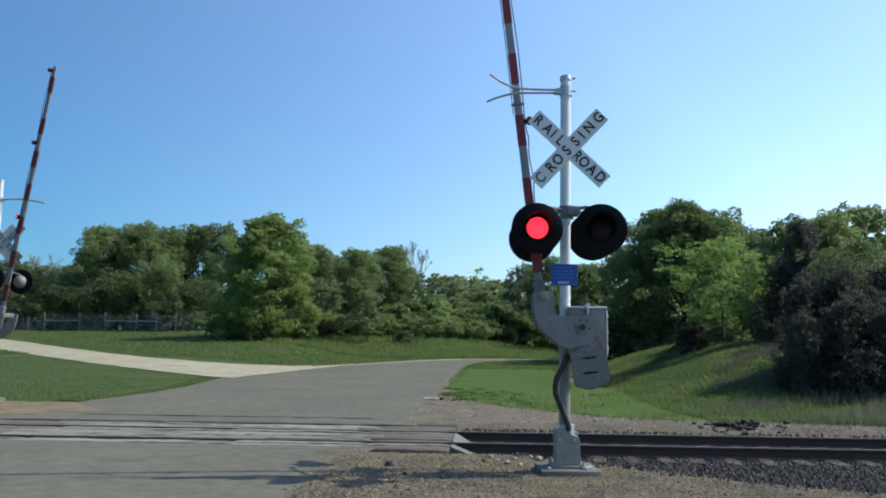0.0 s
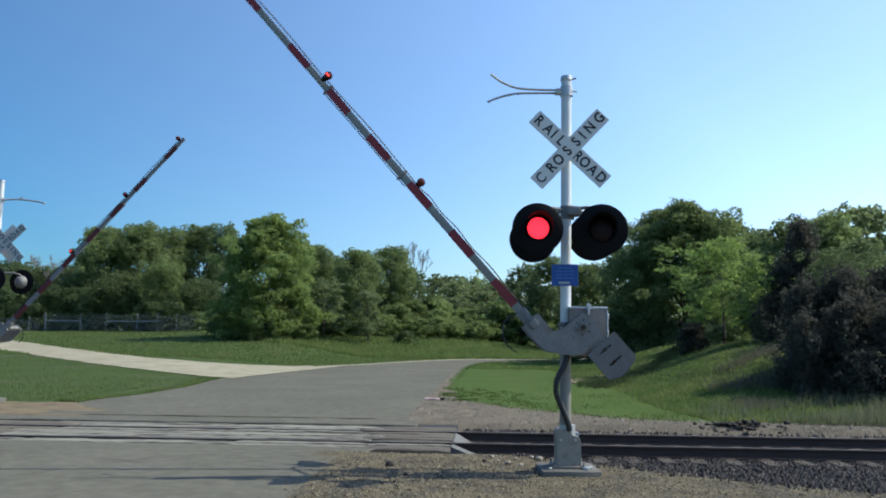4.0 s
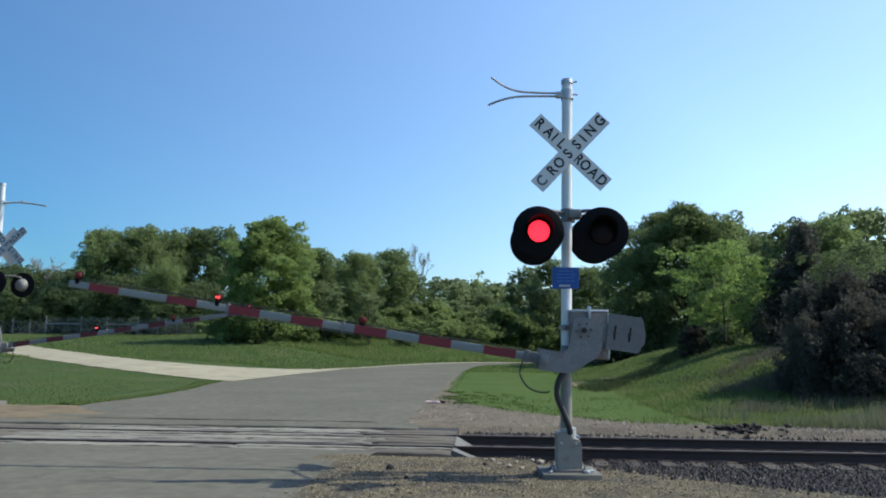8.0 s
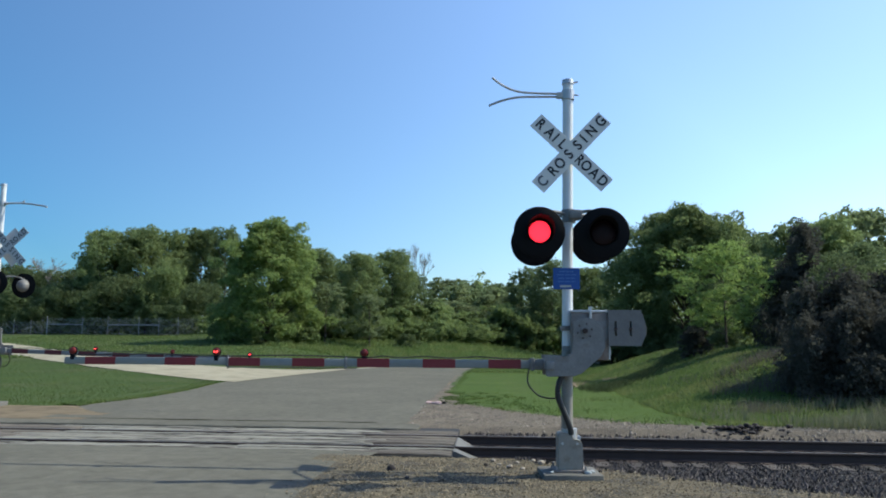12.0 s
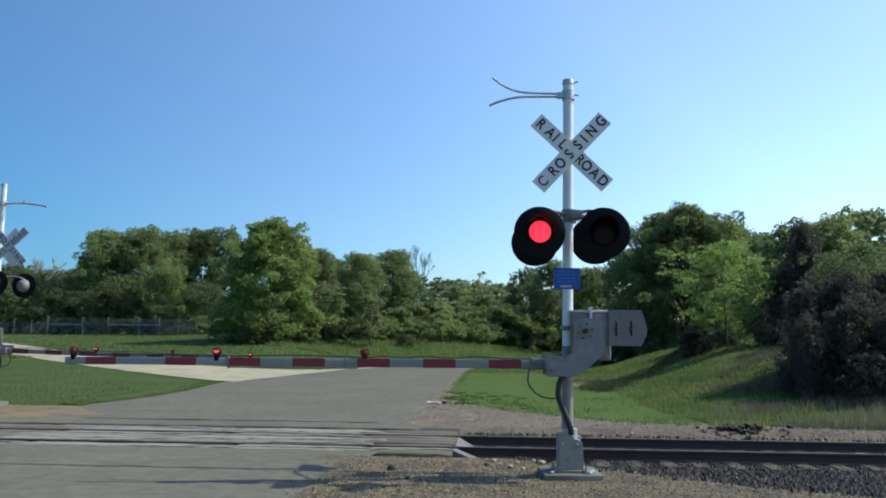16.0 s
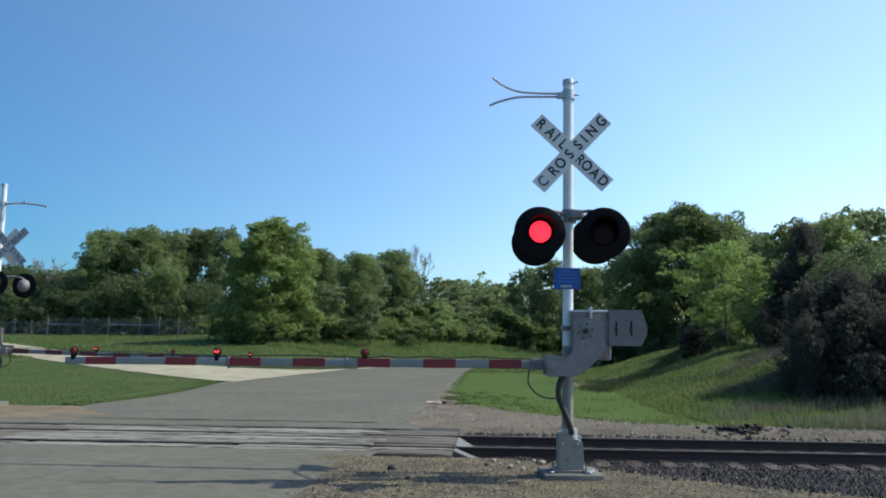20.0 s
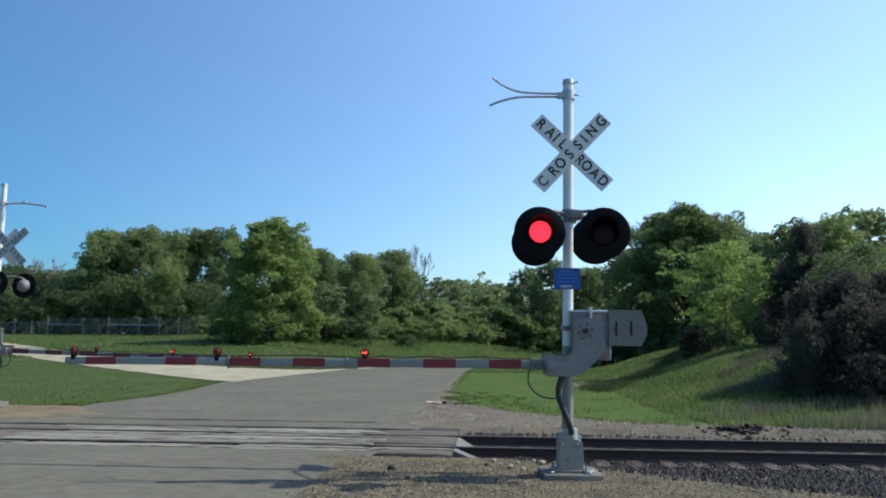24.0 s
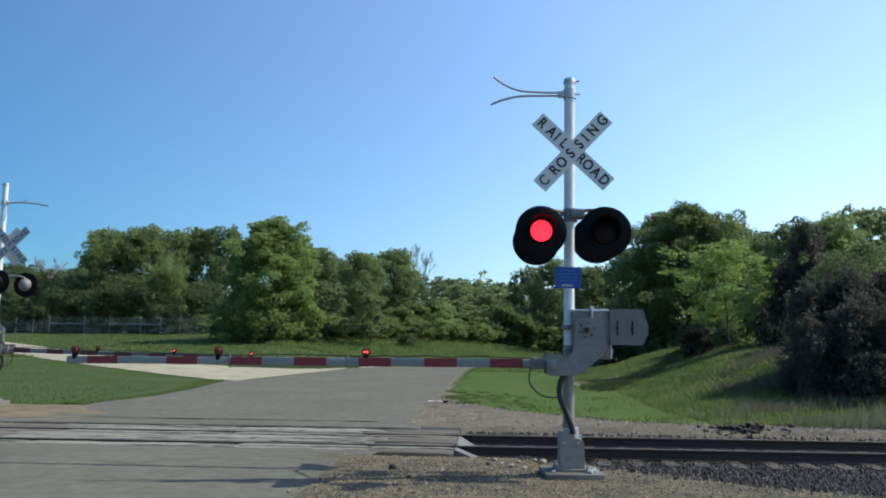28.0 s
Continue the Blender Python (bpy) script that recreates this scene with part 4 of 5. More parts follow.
        part("fork_bar", bm, M["galv"], sig)
        bm = bmesh.new()
    rod(bm, (lean / 2, 0, zf - 0.06), (lean / 2, 0, zf + 0.06), 0.078, seg=20)
    box(bm, (0.09, 0.08, 0.07), (-0.07, 0, zf), bevel=0.008)
    rod(bm, (0.08, -0.03, zf), (0.15, -0.03, zf - 0.01), 0.010, seg=6)
    part("fork_clamp", bm, M["galv"], sig)
    # lamp crossarm and heads
    bm = bmesh.new()
    rod(bm, (0.02, 0, 3.0), (0.02, 0, 3.16), 0.085, seg=20)
    box(bm, (0.16, 0.20, 0.11), (0.09, -0.04, 3.09), bevel=0.02)
    part("crossarm_junction", bm, M["galv_dull"], sig)
    bm = bmesh.new()
    for at, turn, rh, dome in lamps:
        at = Vector(at)
        pipe(bm, [(0.05, 0, 3.10), (at.x * 0.6, at.y * 0.5, 3.12), (at.x, at.y * 0.7, 3.06), (at.x, at.y + (0.1 if at.y < 0 else -0.1), at.z + 0.03)], 0.022, 8)
    part("crossarm", bm, M["galv_dull"], sig)
    for at, turn, rh, dome in lamps:
        lamp_head(sig, at, turn, rh, dome)
    # blue notice with rows of print too small to read
    if which == "near":
        blue_notice(sig)
    # mechanism case with lid, hinge and band
    bm = bmesh.new()
    box(bm, (0.435, 0.34, 0.56), (0.232, -0.02, 1.64), bevel=0.02)
    case = part("mechanism_case", bm, M["case"], sig, "grey steel gate mechanism case")
    bm = bmesh.new()
    box(bm, (0.455, 0.36, 0.03), (0.235, -0.02, 1.925), bevel=0.012)
    part("case_lid", bm, M["galv"], case)
    bm = bmesh.new()
    box(bm, (0.03, 0.03, 0.12), (0.236, -0.215, 1.90), bevel=0.006)
    rod(bm, (0.236, -0.22, 1.965), (0.236, -0.18, 1.965), 0.018, seg=10)
    part("hasp", bm, M["galv"], case)
    # bright rod with hinge knuckles, added to give the case its sunlit edge
    bm = bmesh.new()
    rod(bm, (0.456, -0.183, 1.37), (0.456, -0.183, 1.90), 0.010, seg=10)
    for z in (1.45, 1.64, 1.83):
        rod(bm, (0.458, -0.183, z - 0.03), (0.458, -0.183, z + 0.03), 0.015, seg=10)
    part("edge_strip", bm, M["galv"], case)
    for z in (1.73, 1.49):
        bm = bmesh.new()
        rod(bm, (0.01, 0, z - 0.03), (0.01, 0, z + 0.03), 0.085, seg=20)
        part("mast_band", bm, M["galv_dull"], sig)
    bm = bmesh.new()
    box(bm, (0.06, 0.2, 0.05), (-0.06, -0.02, 1.73), bevel=0.006)
    part("stop_block", bm, M["galv_dull"], sig)
    bm = bmesh.new()
    pipe(bm, [(0.0, -0.12, 1.38), (-0.04, -0.15, 1.26), (-0.125, -0.16, 1.10), (-0.14, -0.155, 0.94), (-0.075, -0.14, 0.77), (0.0, -0.12, 0.58), (0.01, -0.11, 0.50)], 0.034, 10)
    part("hose", bm, M["hose"], sig, "black ribbed cable hose")
    gate_arm(sig, pivot, arm_y, (-0.22,), edges, arm_lamps, rhythm, which, drop)
    return sig


def foundation(x, y, z, top):
    bm = bmesh.new()
    box(bm, (0.68, 0.62, 0.40), (0, 0, top - 0.20), bevel=0.02)
    ob = new("concrete_foundation", mesh_of("concrete_foundation", bm, M["concrete"], True))
    ob.matrix_basis = pose(x, y, z, 0, 0, 4)
    tagged(ob, "weathered concrete pad under the signal mast", "foundation")


NEAR_AT = (0.955, 9.25, 0.07)
FAR_AT = (-12.06, 18.10, -0.03)
crossing_signal("railroad crossing signal with red lights and lowering gate", pose(*NEAR_AT), "near", 4.755, 0.05,
                [((-0.350, -0.25, 2.855), 3, "first", False), ((0.388, -0.30, 2.835), -4, "second", False),
                 ((-0.355, 0.72, 2.845), 183, "second", False), ((0.375, 0.36, 2.835), 176, "first", False)],
                (0.58, 0.718, 1.115, 1.521, 1.922, 2.333, 2.737, 3.144, 3.548, 3.955, 4.359, 4.774, 5.17, 5.807, 6.199, 6.475), (2.65, 4.515, 6.37), ("arm_b", "arm_a", "dark"), (0.166, 0, 1.697), 0.404, 0.25)
foundation(0.955, 9.25, 0.07, 0.075)
crossing_signal("railroad crossing signal seen from behind with gate", pose(*FAR_AT, 0, 0, 180), "far", 5.39, 0.0,
                [((-0.56, -0.22, 2.90), 0, "first", True), ((0.30, -0.22, 2.90), 0, "second", True),
                 ((-0.17, 0.32, 2.93), 180, "second", False), ((0.66, 0.28, 2.96), 180, "first", False)],
                (0.58, 0.737, 1.144, 1.561, 1.972, 2.394, 2.808, 3.226, 3.64, 4.058, 4.473, 4.898, 5.305, 5.958, 6.361, 6.644), (2.802, 4.672, 6.536), ("arm_a", "arm_b", "tip"), (0.045, 0, 1.73), 0.404, 0.25)
foundation(FAR_AT[0], FAR_AT[1], FAR_AT[2], 0.075)


# ---- crossing surface ----
def timber(length, width, height, seed):
    """A worn plank along x with chewed edges and an uneven top."""
    n = max(4, int(length / 0.16))
    bm = bmesh.new()
    rings = []
    for i in range(n + 1):
        x = -length / 2 + length * i / n
        ends = 0.012 if i in (0, n) else 0.0
        chew = [max(0.0, 0.022 * noise.noise((x * 1.3, seed, k * 7.0)) - 0.003) for k in (1, 2)]
        top = height / 2 + 0.010 * noise.noise((x * 1.7, seed, 3.0)) + 0.004 * noise.noise((x * 9, seed, 5.0)) - ends
        h = width / 2
        rings.append([bm.verts.new((x, y, z)) for y, z in (
            (-h, -height / 2), (-h + chew[0], top - 0.016), (-h + chew[0] + 0.014, top), (h - chew[1] - 0.014, top), (h - chew[1], top - 0.016), (h, -height / 2))])
    for a, b in zip(rings, rings[1:]):
        for k in range(6):
            bm.faces.new((a[k], a[(k + 1) % 6], b[(k + 1) % 6], b[k]))
    bm.faces.new(rings[0])
    bm.faces.new(rings[-1])
    bmesh.ops.recalc_face_normals(bm, faces=bm.faces)
    return bm


def crossing():
    rng = random.Random(8)
    bm = bmesh.new()
    box(bm, (CROSS_R - CROSS_L, 4.05, 0.15), ((CROSS_L + CROSS_R) / 2, 13.93, RAIL_TOP - 0.115))
    base = tagged(new("crossing_base", mesh_of("crossing_base", bm, M["rubber"])), "black flangeway bed under the crossing timbers", "crossing", kind="structure")
    cols = [11.95, 12.19, 12.43, 12.665], [12.90, 13.14, 13.38, 13.62, 13.86, 14.095], [14.27, 14.51, 14.75, 15.00]
    for col in cols:
        for a, b in zip(col, col[1:]):
            x = CROSS_L
            while x < CROSS_R - 0.2:
                n = x + rng.uniform(2.4, 4.6)
                if x == CROSS_L and a > 12.8:
                    n = -8.2 + rng.uniform(-0.5, 0.5)
                if n > CROSS_R - 2.6:
                    n = CROSS_R if x > CROSS_R - 2.7 else CROSS_R - rng.uniform(1.2, 1.8)
                brown = (12.8 < a < 14.8 and n == CROSS_R) or (12.8 < a and x == CROSS_L) or (a < 12.2 and n == CROSS_R)
                bm = timber(n - x - 0.015, b - a - rng.uniform(0.010, 0.034), 0.13, rng.uniform(0, 90))
                part("crossing_plank", bm, M["plank_brown"] if brown else M["plank"], base, m=pose((x + n) / 2, (a + b) / 2, RAIL_TOP - 0.066 - rng.uniform(0, 0.022), rng.uniform(-1.2, 1.2), 0, rng.uniform(-0.1, 0.1)))
                x = n
    bm = timber(CROSS_R - CROSS_L - 0.8, 0.91, 0.14, 3.3)
    bmesh.ops.translate(bm, vec=((CROSS_L + CROSS_R) / 2 - 0.4, 15.465, RAIL_TOP - 0.056), verts=bm.verts)
    part("asphalt_infill", bm, M["asphalt"], base, "grey asphalt infill")


crossing()


def end_plates():
    """Sloped steel deflectors at the end of the crossing timbers."""
    for y0, y1, run in ((12.95, 14.05, 0.42), (12.27, 12.63, 0.60)):
        bm = bmesh.new()
        prism(bm, [(0.0, -0.26), (0.0, 0.0), (0.02, 0.0), (run, -0.23), (run, -0.26)], 0, y1 - y0)
        ob = new("deflector_plate", mesh_of("deflector_plate", bm, M["plate"]))
        ob.matrix_basis = pose(CROSS_R + 0.005, y0, RAIL_TOP - 0.01)
        tagged(ob, "sloped pale steel plate ending the crossing timbers", "deflector plate", "deflector plates")


end_plates()


# ---- stones ----
def stones(name, material, label, count, pick, r0, r1, seed, flat=0.5):
    rng = np.random.default_rng(seed)
    xy = pick(rng, count)
    n = len(xy)
    base = np.array([(1, 0, -0.4), (-1, 0, -0.4), (0, 1, -0.4), (0, -1, -0.4), (0, 0, 1)], float)
    tri = np.array([(0, 2, 4), (2, 1, 4), (1, 3, 4), (3, 0, 4)])
    v = base[None] * rng.uniform(0.6, 1.25, (n, 5, 1)) * rng.uniform(r0, r1, (n, 1, 1)) * np.array([1, 1, flat])
    v += rng.normal(0, 0.15, v.shape) * r0
    a = rng.uniform(0, 6.28, n)
    c, s = np.cos(a), np.sin(a)
    x, y = v[..., 0] * c[:, None] - v[..., 1] * s[:, None], v[..., 0] * s[:, None] + v[..., 1] * c[:, None]
    v = np.stack([x + xy[:, :1], y + xy[:, 1:2], v[..., 2] + gz(xy[:, 0], xy[:, 1])[:, None] + 0.016 + r0 * 0.35], -1)
    me = bpy.data.meshes.new(name)
    me.from_pydata(v.reshape(-1, 3).tolist(), [], (tri[None] + 5 * np.arange(n)[:, None, None]).reshape(-1, 3).tolist())
    me.materials.append(material)
    tagged(new(name, me), label, "stones", kind="stuff")


def pick_ballast(rng, n):
    x = CROSS_R + 0.1 + 22 * rng.random(n) ** 1.3
    y = rng.uniform(7.2, 15.4, n)
    keep = y > ballast_edge(x) - 0.1 + rng.normal(0, 0.12, n)
    keep &= ~((abs(y - NEAR_RAIL) < 0.08) | (abs(y - FAR_RAIL) < 0.08))
    return np.stack([x, y], 1)[keep]


def pick_shoulder(rng, n):
    x = rng.uniform(-2.3, 8, n)
    y = rng.uniform(7.2, 11.9, n)
    keep = (y < ballast_edge(x) + 0.3) & (x > ROAD_R - 0.12 - 0.5 * rng.random(n) ** 3)
    return np.stack([x, y], 1)[keep]


def pick_far_strip(rng, n):
    x = rng.uniform(-1.7, 16, n)
    y = 15.1 + rng.random(n) * (np.interp(x, (-1.8, -1.2, 0.4, 2.7, 5.3, 9.0, 30.0), (23.5, 22.0, 19.3, 17.1, 16.4, 16.0, 16.0)) - 14.8)
    return np.stack([x, y], 1)


stones("ballast_stones", M["stone"], "loose dark grey crushed ballast stones", 60000, pick_ballast, 0.016, 0.05, 3, 0.85)
stones("ballast_stones", M["grey_pebble"], "pale broken stones among the dark ballast", 5000, pick_ballast, 0.014, 0.036, 5, 0.7)
stones("gravel_pebbles", M["pebble"], "loose tan gravel pebbles on the shoulder", 40000, pick_shoulder, 0.005, 0.017, 4)
stones("gravel_pebbles", M["pebble"], "scattered larger stones on the shoulder", 2600, pick_shoulder, 0.010, 0.026, 14)
stones("gravel_pebbles", M["grey_pebble"], "larger broken stones between track and lawn", 620, pick_far_strip, 0.018, 0.055, 16)
stones("gravel_pebbles", M["grey_pebble"], "loose pale gravel between track and lawn", 13000, pick_far_strip, 0.007, 0.022, 6)


# ---- trees ----
def leaf_cloud(rng, lobes, n, size, shell=0.6, up=0.3, loose=0.12, even=0.4):
    """n single leaves: most in small sprays on the outsides of the lobes (cx, cy, cz, rx, ry, rz), the share even spread between them."""
    lobes = np.asarray(lobes, float)
    w = lobes[:, 3] * lobes[:, 5] + lobes[:, 3] * lobes[:, 4]
    k = rng.choice(len(lobes), n, p=w / w.sum())
    d = rng.normal(size=(n, 3))
    d /= np.linalg.norm(d, axis=1, keepdims=True)
    per = max(12, min(44, n // (len(lobes) * 14)))
    sd = rng.normal(size=(len(lobes), per, 3)) + np.array([0, 0, 0.25])
    sd /= np.linalg.norm(sd, axis=2, keepdims=True)
    sr = 1.04 - shell * rng.random((len(lobes), per, 1)) ** 1.6 + loose * rng.normal(size=(len(lobes), per, 1))
    pick = rng.integers(0, per, n)
    spray = sd[k, pick] * sr[k, pick]
    fall = np.array([1, 1, 0.6]) * rng.uniform(0.16, 0.36, (len(lobes), per, 1))[k, pick]
    spread = d * (1.02 - 0.6 * shell * rng.random((n, 1)) ** 1.5)
    alone = rng.random((n, 1)) < even
    out = np.where(alone, spread, spray)
    c = lobes[k, :3] + np.where(alone, spread, spray + d * fall * rng.random((n, 1)) ** 0.5 * 1.25) * lobes[k, 3:]
    nrm = out * 0.55 + d * 0.3 + rng.normal(size=(n, 3)) * 0.7 + np.array([0, 0, up])
    nrm /= np.linalg.norm(nrm, axis=1, keepdims=True)
    t = np.cross(nrm, rng.normal(size=(n, 3)))
    t /= np.linalg.norm(t, axis=1, keepdims=True)
    b = np.cross(nrm, t)
    s = size * rng.uniform(0.45, 1.35, (n, 1))
    return np.stack([c - t * s * 0.9, c + t * s * 0.6 + b * s * 0.6, c + t * s * 0.6 - b * s * 0.6], 1)


def tree(name, label, category, seed, height, width, bare, limbs, leaves, size, leaf, shape="round", trunk_r=0.16, group=""):
    rng = np.random.default_rng(seed)
    ob = thing(name, label, category, group)
    bm = bmesh.new()
    lobes = []
    trunk_top = height * 0.75
    lean = rng.uniform(-0.03, 0.03, 2) * height
    pipe(bm, [(0, 0, -0.3), (0, 0, height * 0.12), (lean[0] * 0.5, lean[1] * 0.5, height * 0.4), (lean[0], lean[1], trunk_top)], lambda u: trunk_r * (1.15 - 0.85 * u), 8)
    for i in range(limbs):
        f = (i + rng.uniform(0.1, 0.9)) / limbs
        a = i * 2.4 + rng.uniform(-0.5, 0.5)
        if shape == "cone":
            z = height * (bare + (0.95 - bare) * f)
            reach = width / 2 * (0.95 - 0.78 * f * f) * rng.uniform(0.30, 1.05)
            lr = width * (0.19 - 0.10 * f) * rng.uniform(0.6, 1.35)
            tall = rng.uniform(0.9, 1.6)
        elif shape == "ball":
            z = height * (bare + (0.93 - bare) * f ** 0.8)
            g = bare + (0.93 - bare) * f ** 0.8
            reach = width / 2 * math.sqrt(max(0.03, 1 - (1.5 * g - 0.5) ** 2)) * rng.uniform(0.5, 0.93)
            lr = width * rng.uniform(0.07, 0.11)
            tall = rng.uniform(0.6, 0.9)
        else:
            z = height * (bare + (0.93 - bare) * f ** 0.8)
            prof = math.sin(math.pi * min(1.0, 0.34 + 0.63 * f)) ** 0.75 if shape == "egg" else math.sin(math.pi * min(1.0, 0.20 + 0.76 * f)) ** 0.6
            reach = width / 2 * prof * rng.uniform(0.40, 0.92)
            lr = width * (rng.uniform(0.14, 0.21) if shape in ("dome", "egg") else rng.uniform(0.10, 0.17)) * (30 / max(limbs, 30)) ** 0.45
            tall = rng.uniform(0.55, 0.85)
        p = Vector((reach * math.cos(a) + lean[0] * f, reach * math.sin(a) + lean[1] * f, z))
        lobes.append((p.x, p.y, p.z, lr, lr, lr * tall))
        for k in range(2 if shape != "cone" else 1):
            g = p + Vector((rng.normal(), rng.normal(), rng.normal() * 0.5 + 0.15)) * lr * 0.95
            q = lr * rng.uniform(0.5, 0.85)
            lobes.append((g.x, g.y, min(g.z, height - q * 0.7), q, q, q * tall))
        if i % 3 == 0 and shape != "bush":
            z0 = min(max(height * 0.15, z - reach * 0.9), trunk_top * 0.95)
            q = Vector((lean[0] * z0 / trunk_top, lean[1] * z0 / trunk_top, z0))
            pipe(bm, [q, q.lerp(p, 0.5) + Vector((0, 0, -0.04 * height * (1 - f))), p], lambda u: trunk_r * (0.42 - 0.34 * u), 4)
    if shape != "cone":
        lobes.append((lean[0], lean[1], height * 0.88, width * 0.16, width * 0.16, height * 0.10))
    part("trunk", bm, M["bark"], ob, "grey brown trunk and limbs")
    part("crown", soup("crown", leaf_cloud(rng, lobes, leaves, size, *((0.5, 0.3, 0.10, 0.45) if shape in ("dome", "egg", "ball") else (0.6, 0.3, 0.2, 0.10 if shape == "open" else 0.25))), leaf, 3), None, ob, "leafy crown with gaps")
    return ob


def bare_tree(seed, height):
    rng = random.Random(seed)
    ob = thing("bare_tree", "leafless grey tree with fine twigs behind the wood", "tree", "bare trees")
    bm = bmesh.new()

    def grow(p, d, length, r, depth):
        q = p + d * length
        pipe(bm, [p, p.lerp(q, 0.5) + Vector((rng.uniform(-1, 1), rng.uniform(-1, 1), 0)) * length * 0.06, q], lambda u: r * (1 - 0.4 * u), 3 if depth < 3 else 6, 2)
        if depth == 0:
            return
        for k in range(3 if depth > 1 else 4):
            nd = (d + Vector((rng.uniform(-1, 1), rng.uniform(-1, 1), rng.uniform(-0.1, 0.6))) * 0.75).normalized()
            grow(p.lerp(q, rng.uniform(0.55, 1.0)), nd, length * rng.uniform(0.55, 0.75), max(r * 0.58, 0.016), depth - 1)
    grow(Vector((0, 0, -0.3)), Vector((0, 0, 1)), height * 0.42, 0.14, 5)
    part("twig_crown", bm, M["deadwood"], ob, smooth=False)
    return ob


def plant(proto, rows, native_h, native_w):
    """Copies of a tree: x, y, height, width, turn."""
    for i, (x, y, h, w, turn) in enumerate(reversed(rows)):
        h -= float(rise(x, y)) if h > 4 else 0
        s = Matrix.Diagonal((w / native_w, w / native_w, h / native_h, 1))
        m = pose(x, y, float(gz(x, y)) - 0.05, 0, 0, turn) @ s
        if i == len(rows) - 1:
            proto.matrix_basis = m
        else:
            copy_thing(proto, m)


plant(tree('deciduous_tree', 'tall mid-green deciduous tree in full leaf', 'tree', 11, 12.0, 9.0, 0.14, 60, 38000, 0.145, M['leaf_mid'], 'dome', 0.2, 'trees of the wood'), [
    (-44.3, 86, 12.3, 7.3, 301),
    (-39.3, 93, 12.9, 7.2, 94),
    (-17.5, 78, 9.6, 5.8, 39),
    (-10.1, 80, 10.3, 5.9, 107),
    (9.7, 74, 8.7, 6.0, 148)], 12.0, 9.0)
plant(tree('deciduous_tree', 'rounded mid-green deciduous tree in full leaf', 'tree', 21, 12.0, 9.0, 0.12, 64, 38000, 0.145, M['leaf_mid'], 'dome', 0.2, 'trees of the wood'), [
    (-41.2, 88, 12.9, 8.1, 293),
    (-36.3, 95, 13.7, 7.0, 162),
    (-12.3, 72, 9.1, 5.1, 33),
    (17.3, 57, 10.2, 5.5, 120),
    (15.7, 36, 6.2, 3.5, 216)], 12.0, 9.0)
plant(tree('deciduous_tree', 'dark green deciduous tree in shade', 'tree', 12, 12.0, 9.0, 0.08, 40, 17000, 0.18, M['leaf_dark'], 'round', 0.2, 'trees of the wood'), [
    (-58.3, 90, 8.7, 7.3, 292),
    (-54.0, 86, 7.7, 7.0, 262),
    (-48.1, 90, 8.3, 7.3, 357),
    (-55.8, 93, 7.9, 6.9, 67),
    (-51.6, 92, 8.2, 6.8, 316),
    (-32.5, 93, 13.8, 6.2, 19),
    (-17.9, 92, 8.9, 6.1, 200),
    (-8.2, 82, 8.5, 4.8, 98),
    (1.6, 100, 9.2, 5.9, 72),
    (4.6, 88, 10.2, 6.2, 236),
    (6.9, 82, 10.4, 6.1, 110),
    (10.2, 56, 8.3, 5.4, 202),
    (20.3, 60, 10.2, 4.9, 93),
    (17.1, 48, 8.4, 3.2, 54),
    (13.9, 36, 5.9, 4.2, 120),
    (14.7, 31, 4.5, 2.7, 269)], 12.0, 9.0)
# leaves darkened to give the shade low behind the fence
plant(tree('deciduous_tree', 'low spreading tree behind the fence with shade-dark leaves', 'tree', 24, 6.0, 7.0, 0.04, 34, 15000, 0.15, M['leaf_dark'], 'dome', 0.12, 'trees of the wood'), [
    (-53.1, 84, 5.5, 6.8, 155),
    (-48.1, 84, 5.8, 5.6, 244),
    (-41.3, 84, 6.5, 7.4, 240),
    (-43.7, 83, 4.9, 4.9, 152),
    (-37.9, 83, 4.6, 4.9, 79),
    (-32.2, 84, 5.9, 5.0, 227),
    (-49.5, 83, 3.9, 4.9, 336),
    (-34.4, 83, 4.3, 4.9, 348)], 6.0, 7.0)
plant(tree('deciduous_tree', 'light green bushy tree standing behind the fence', 'tree', 25, 6.0, 7.0, 0.04, 34, 23000, 0.125, M['leaf_shrub'], 'dome', 0.12, 'trees of the wood'), [
    (-35.6, 83.5, 7.6, 5.0, 340)], 6.0, 7.0)
plant(tree('deciduous_tree', 'large domed dark green tree on the bank', 'tree', 22, 9.5, 9.0, 0.05, 120, 170000, 0.085, M['leaf_bank'], 'ball', 0.2, 'trees of the wood'), [
    (12.7, 50, 10.2, 9.3, 40)], 9.5, 9.0)
plant(tree('deciduous_tree', 'bright spring green spreading tree beside the lawn', 'tree', 13, 10.0, 8.0, 0.05, 110, 90000, 0.105, M['leaf_spring'], 'egg', 0.2, 'trees of the wood'), [
    (-18.0, 62, 10.4, 9.0, 245)], 10.0, 8.0)
plant(tree('deciduous_tree', 'open bright green young tree with thin trunk on the bank', 'tree', 23, 6.0, 5.2, 0.26, 26, 15000, 0.075, M['leaf_bright'], 'open', 0.07, 'trees of the wood'), [
    (9.7, 32, 4.5, 4.1, 136)], 6.0, 5.2)
plant(tree('deciduous_tree', 'open dull green young tree between the cedars', 'tree', 27, 6.0, 5.2, 0.26, 26, 15000, 0.075, M['leaf_dark'], 'open', 0.07, 'trees of the wood'), [
    (12.3, 27.5, 3.5, 2.7, 50)], 6.0, 5.2)
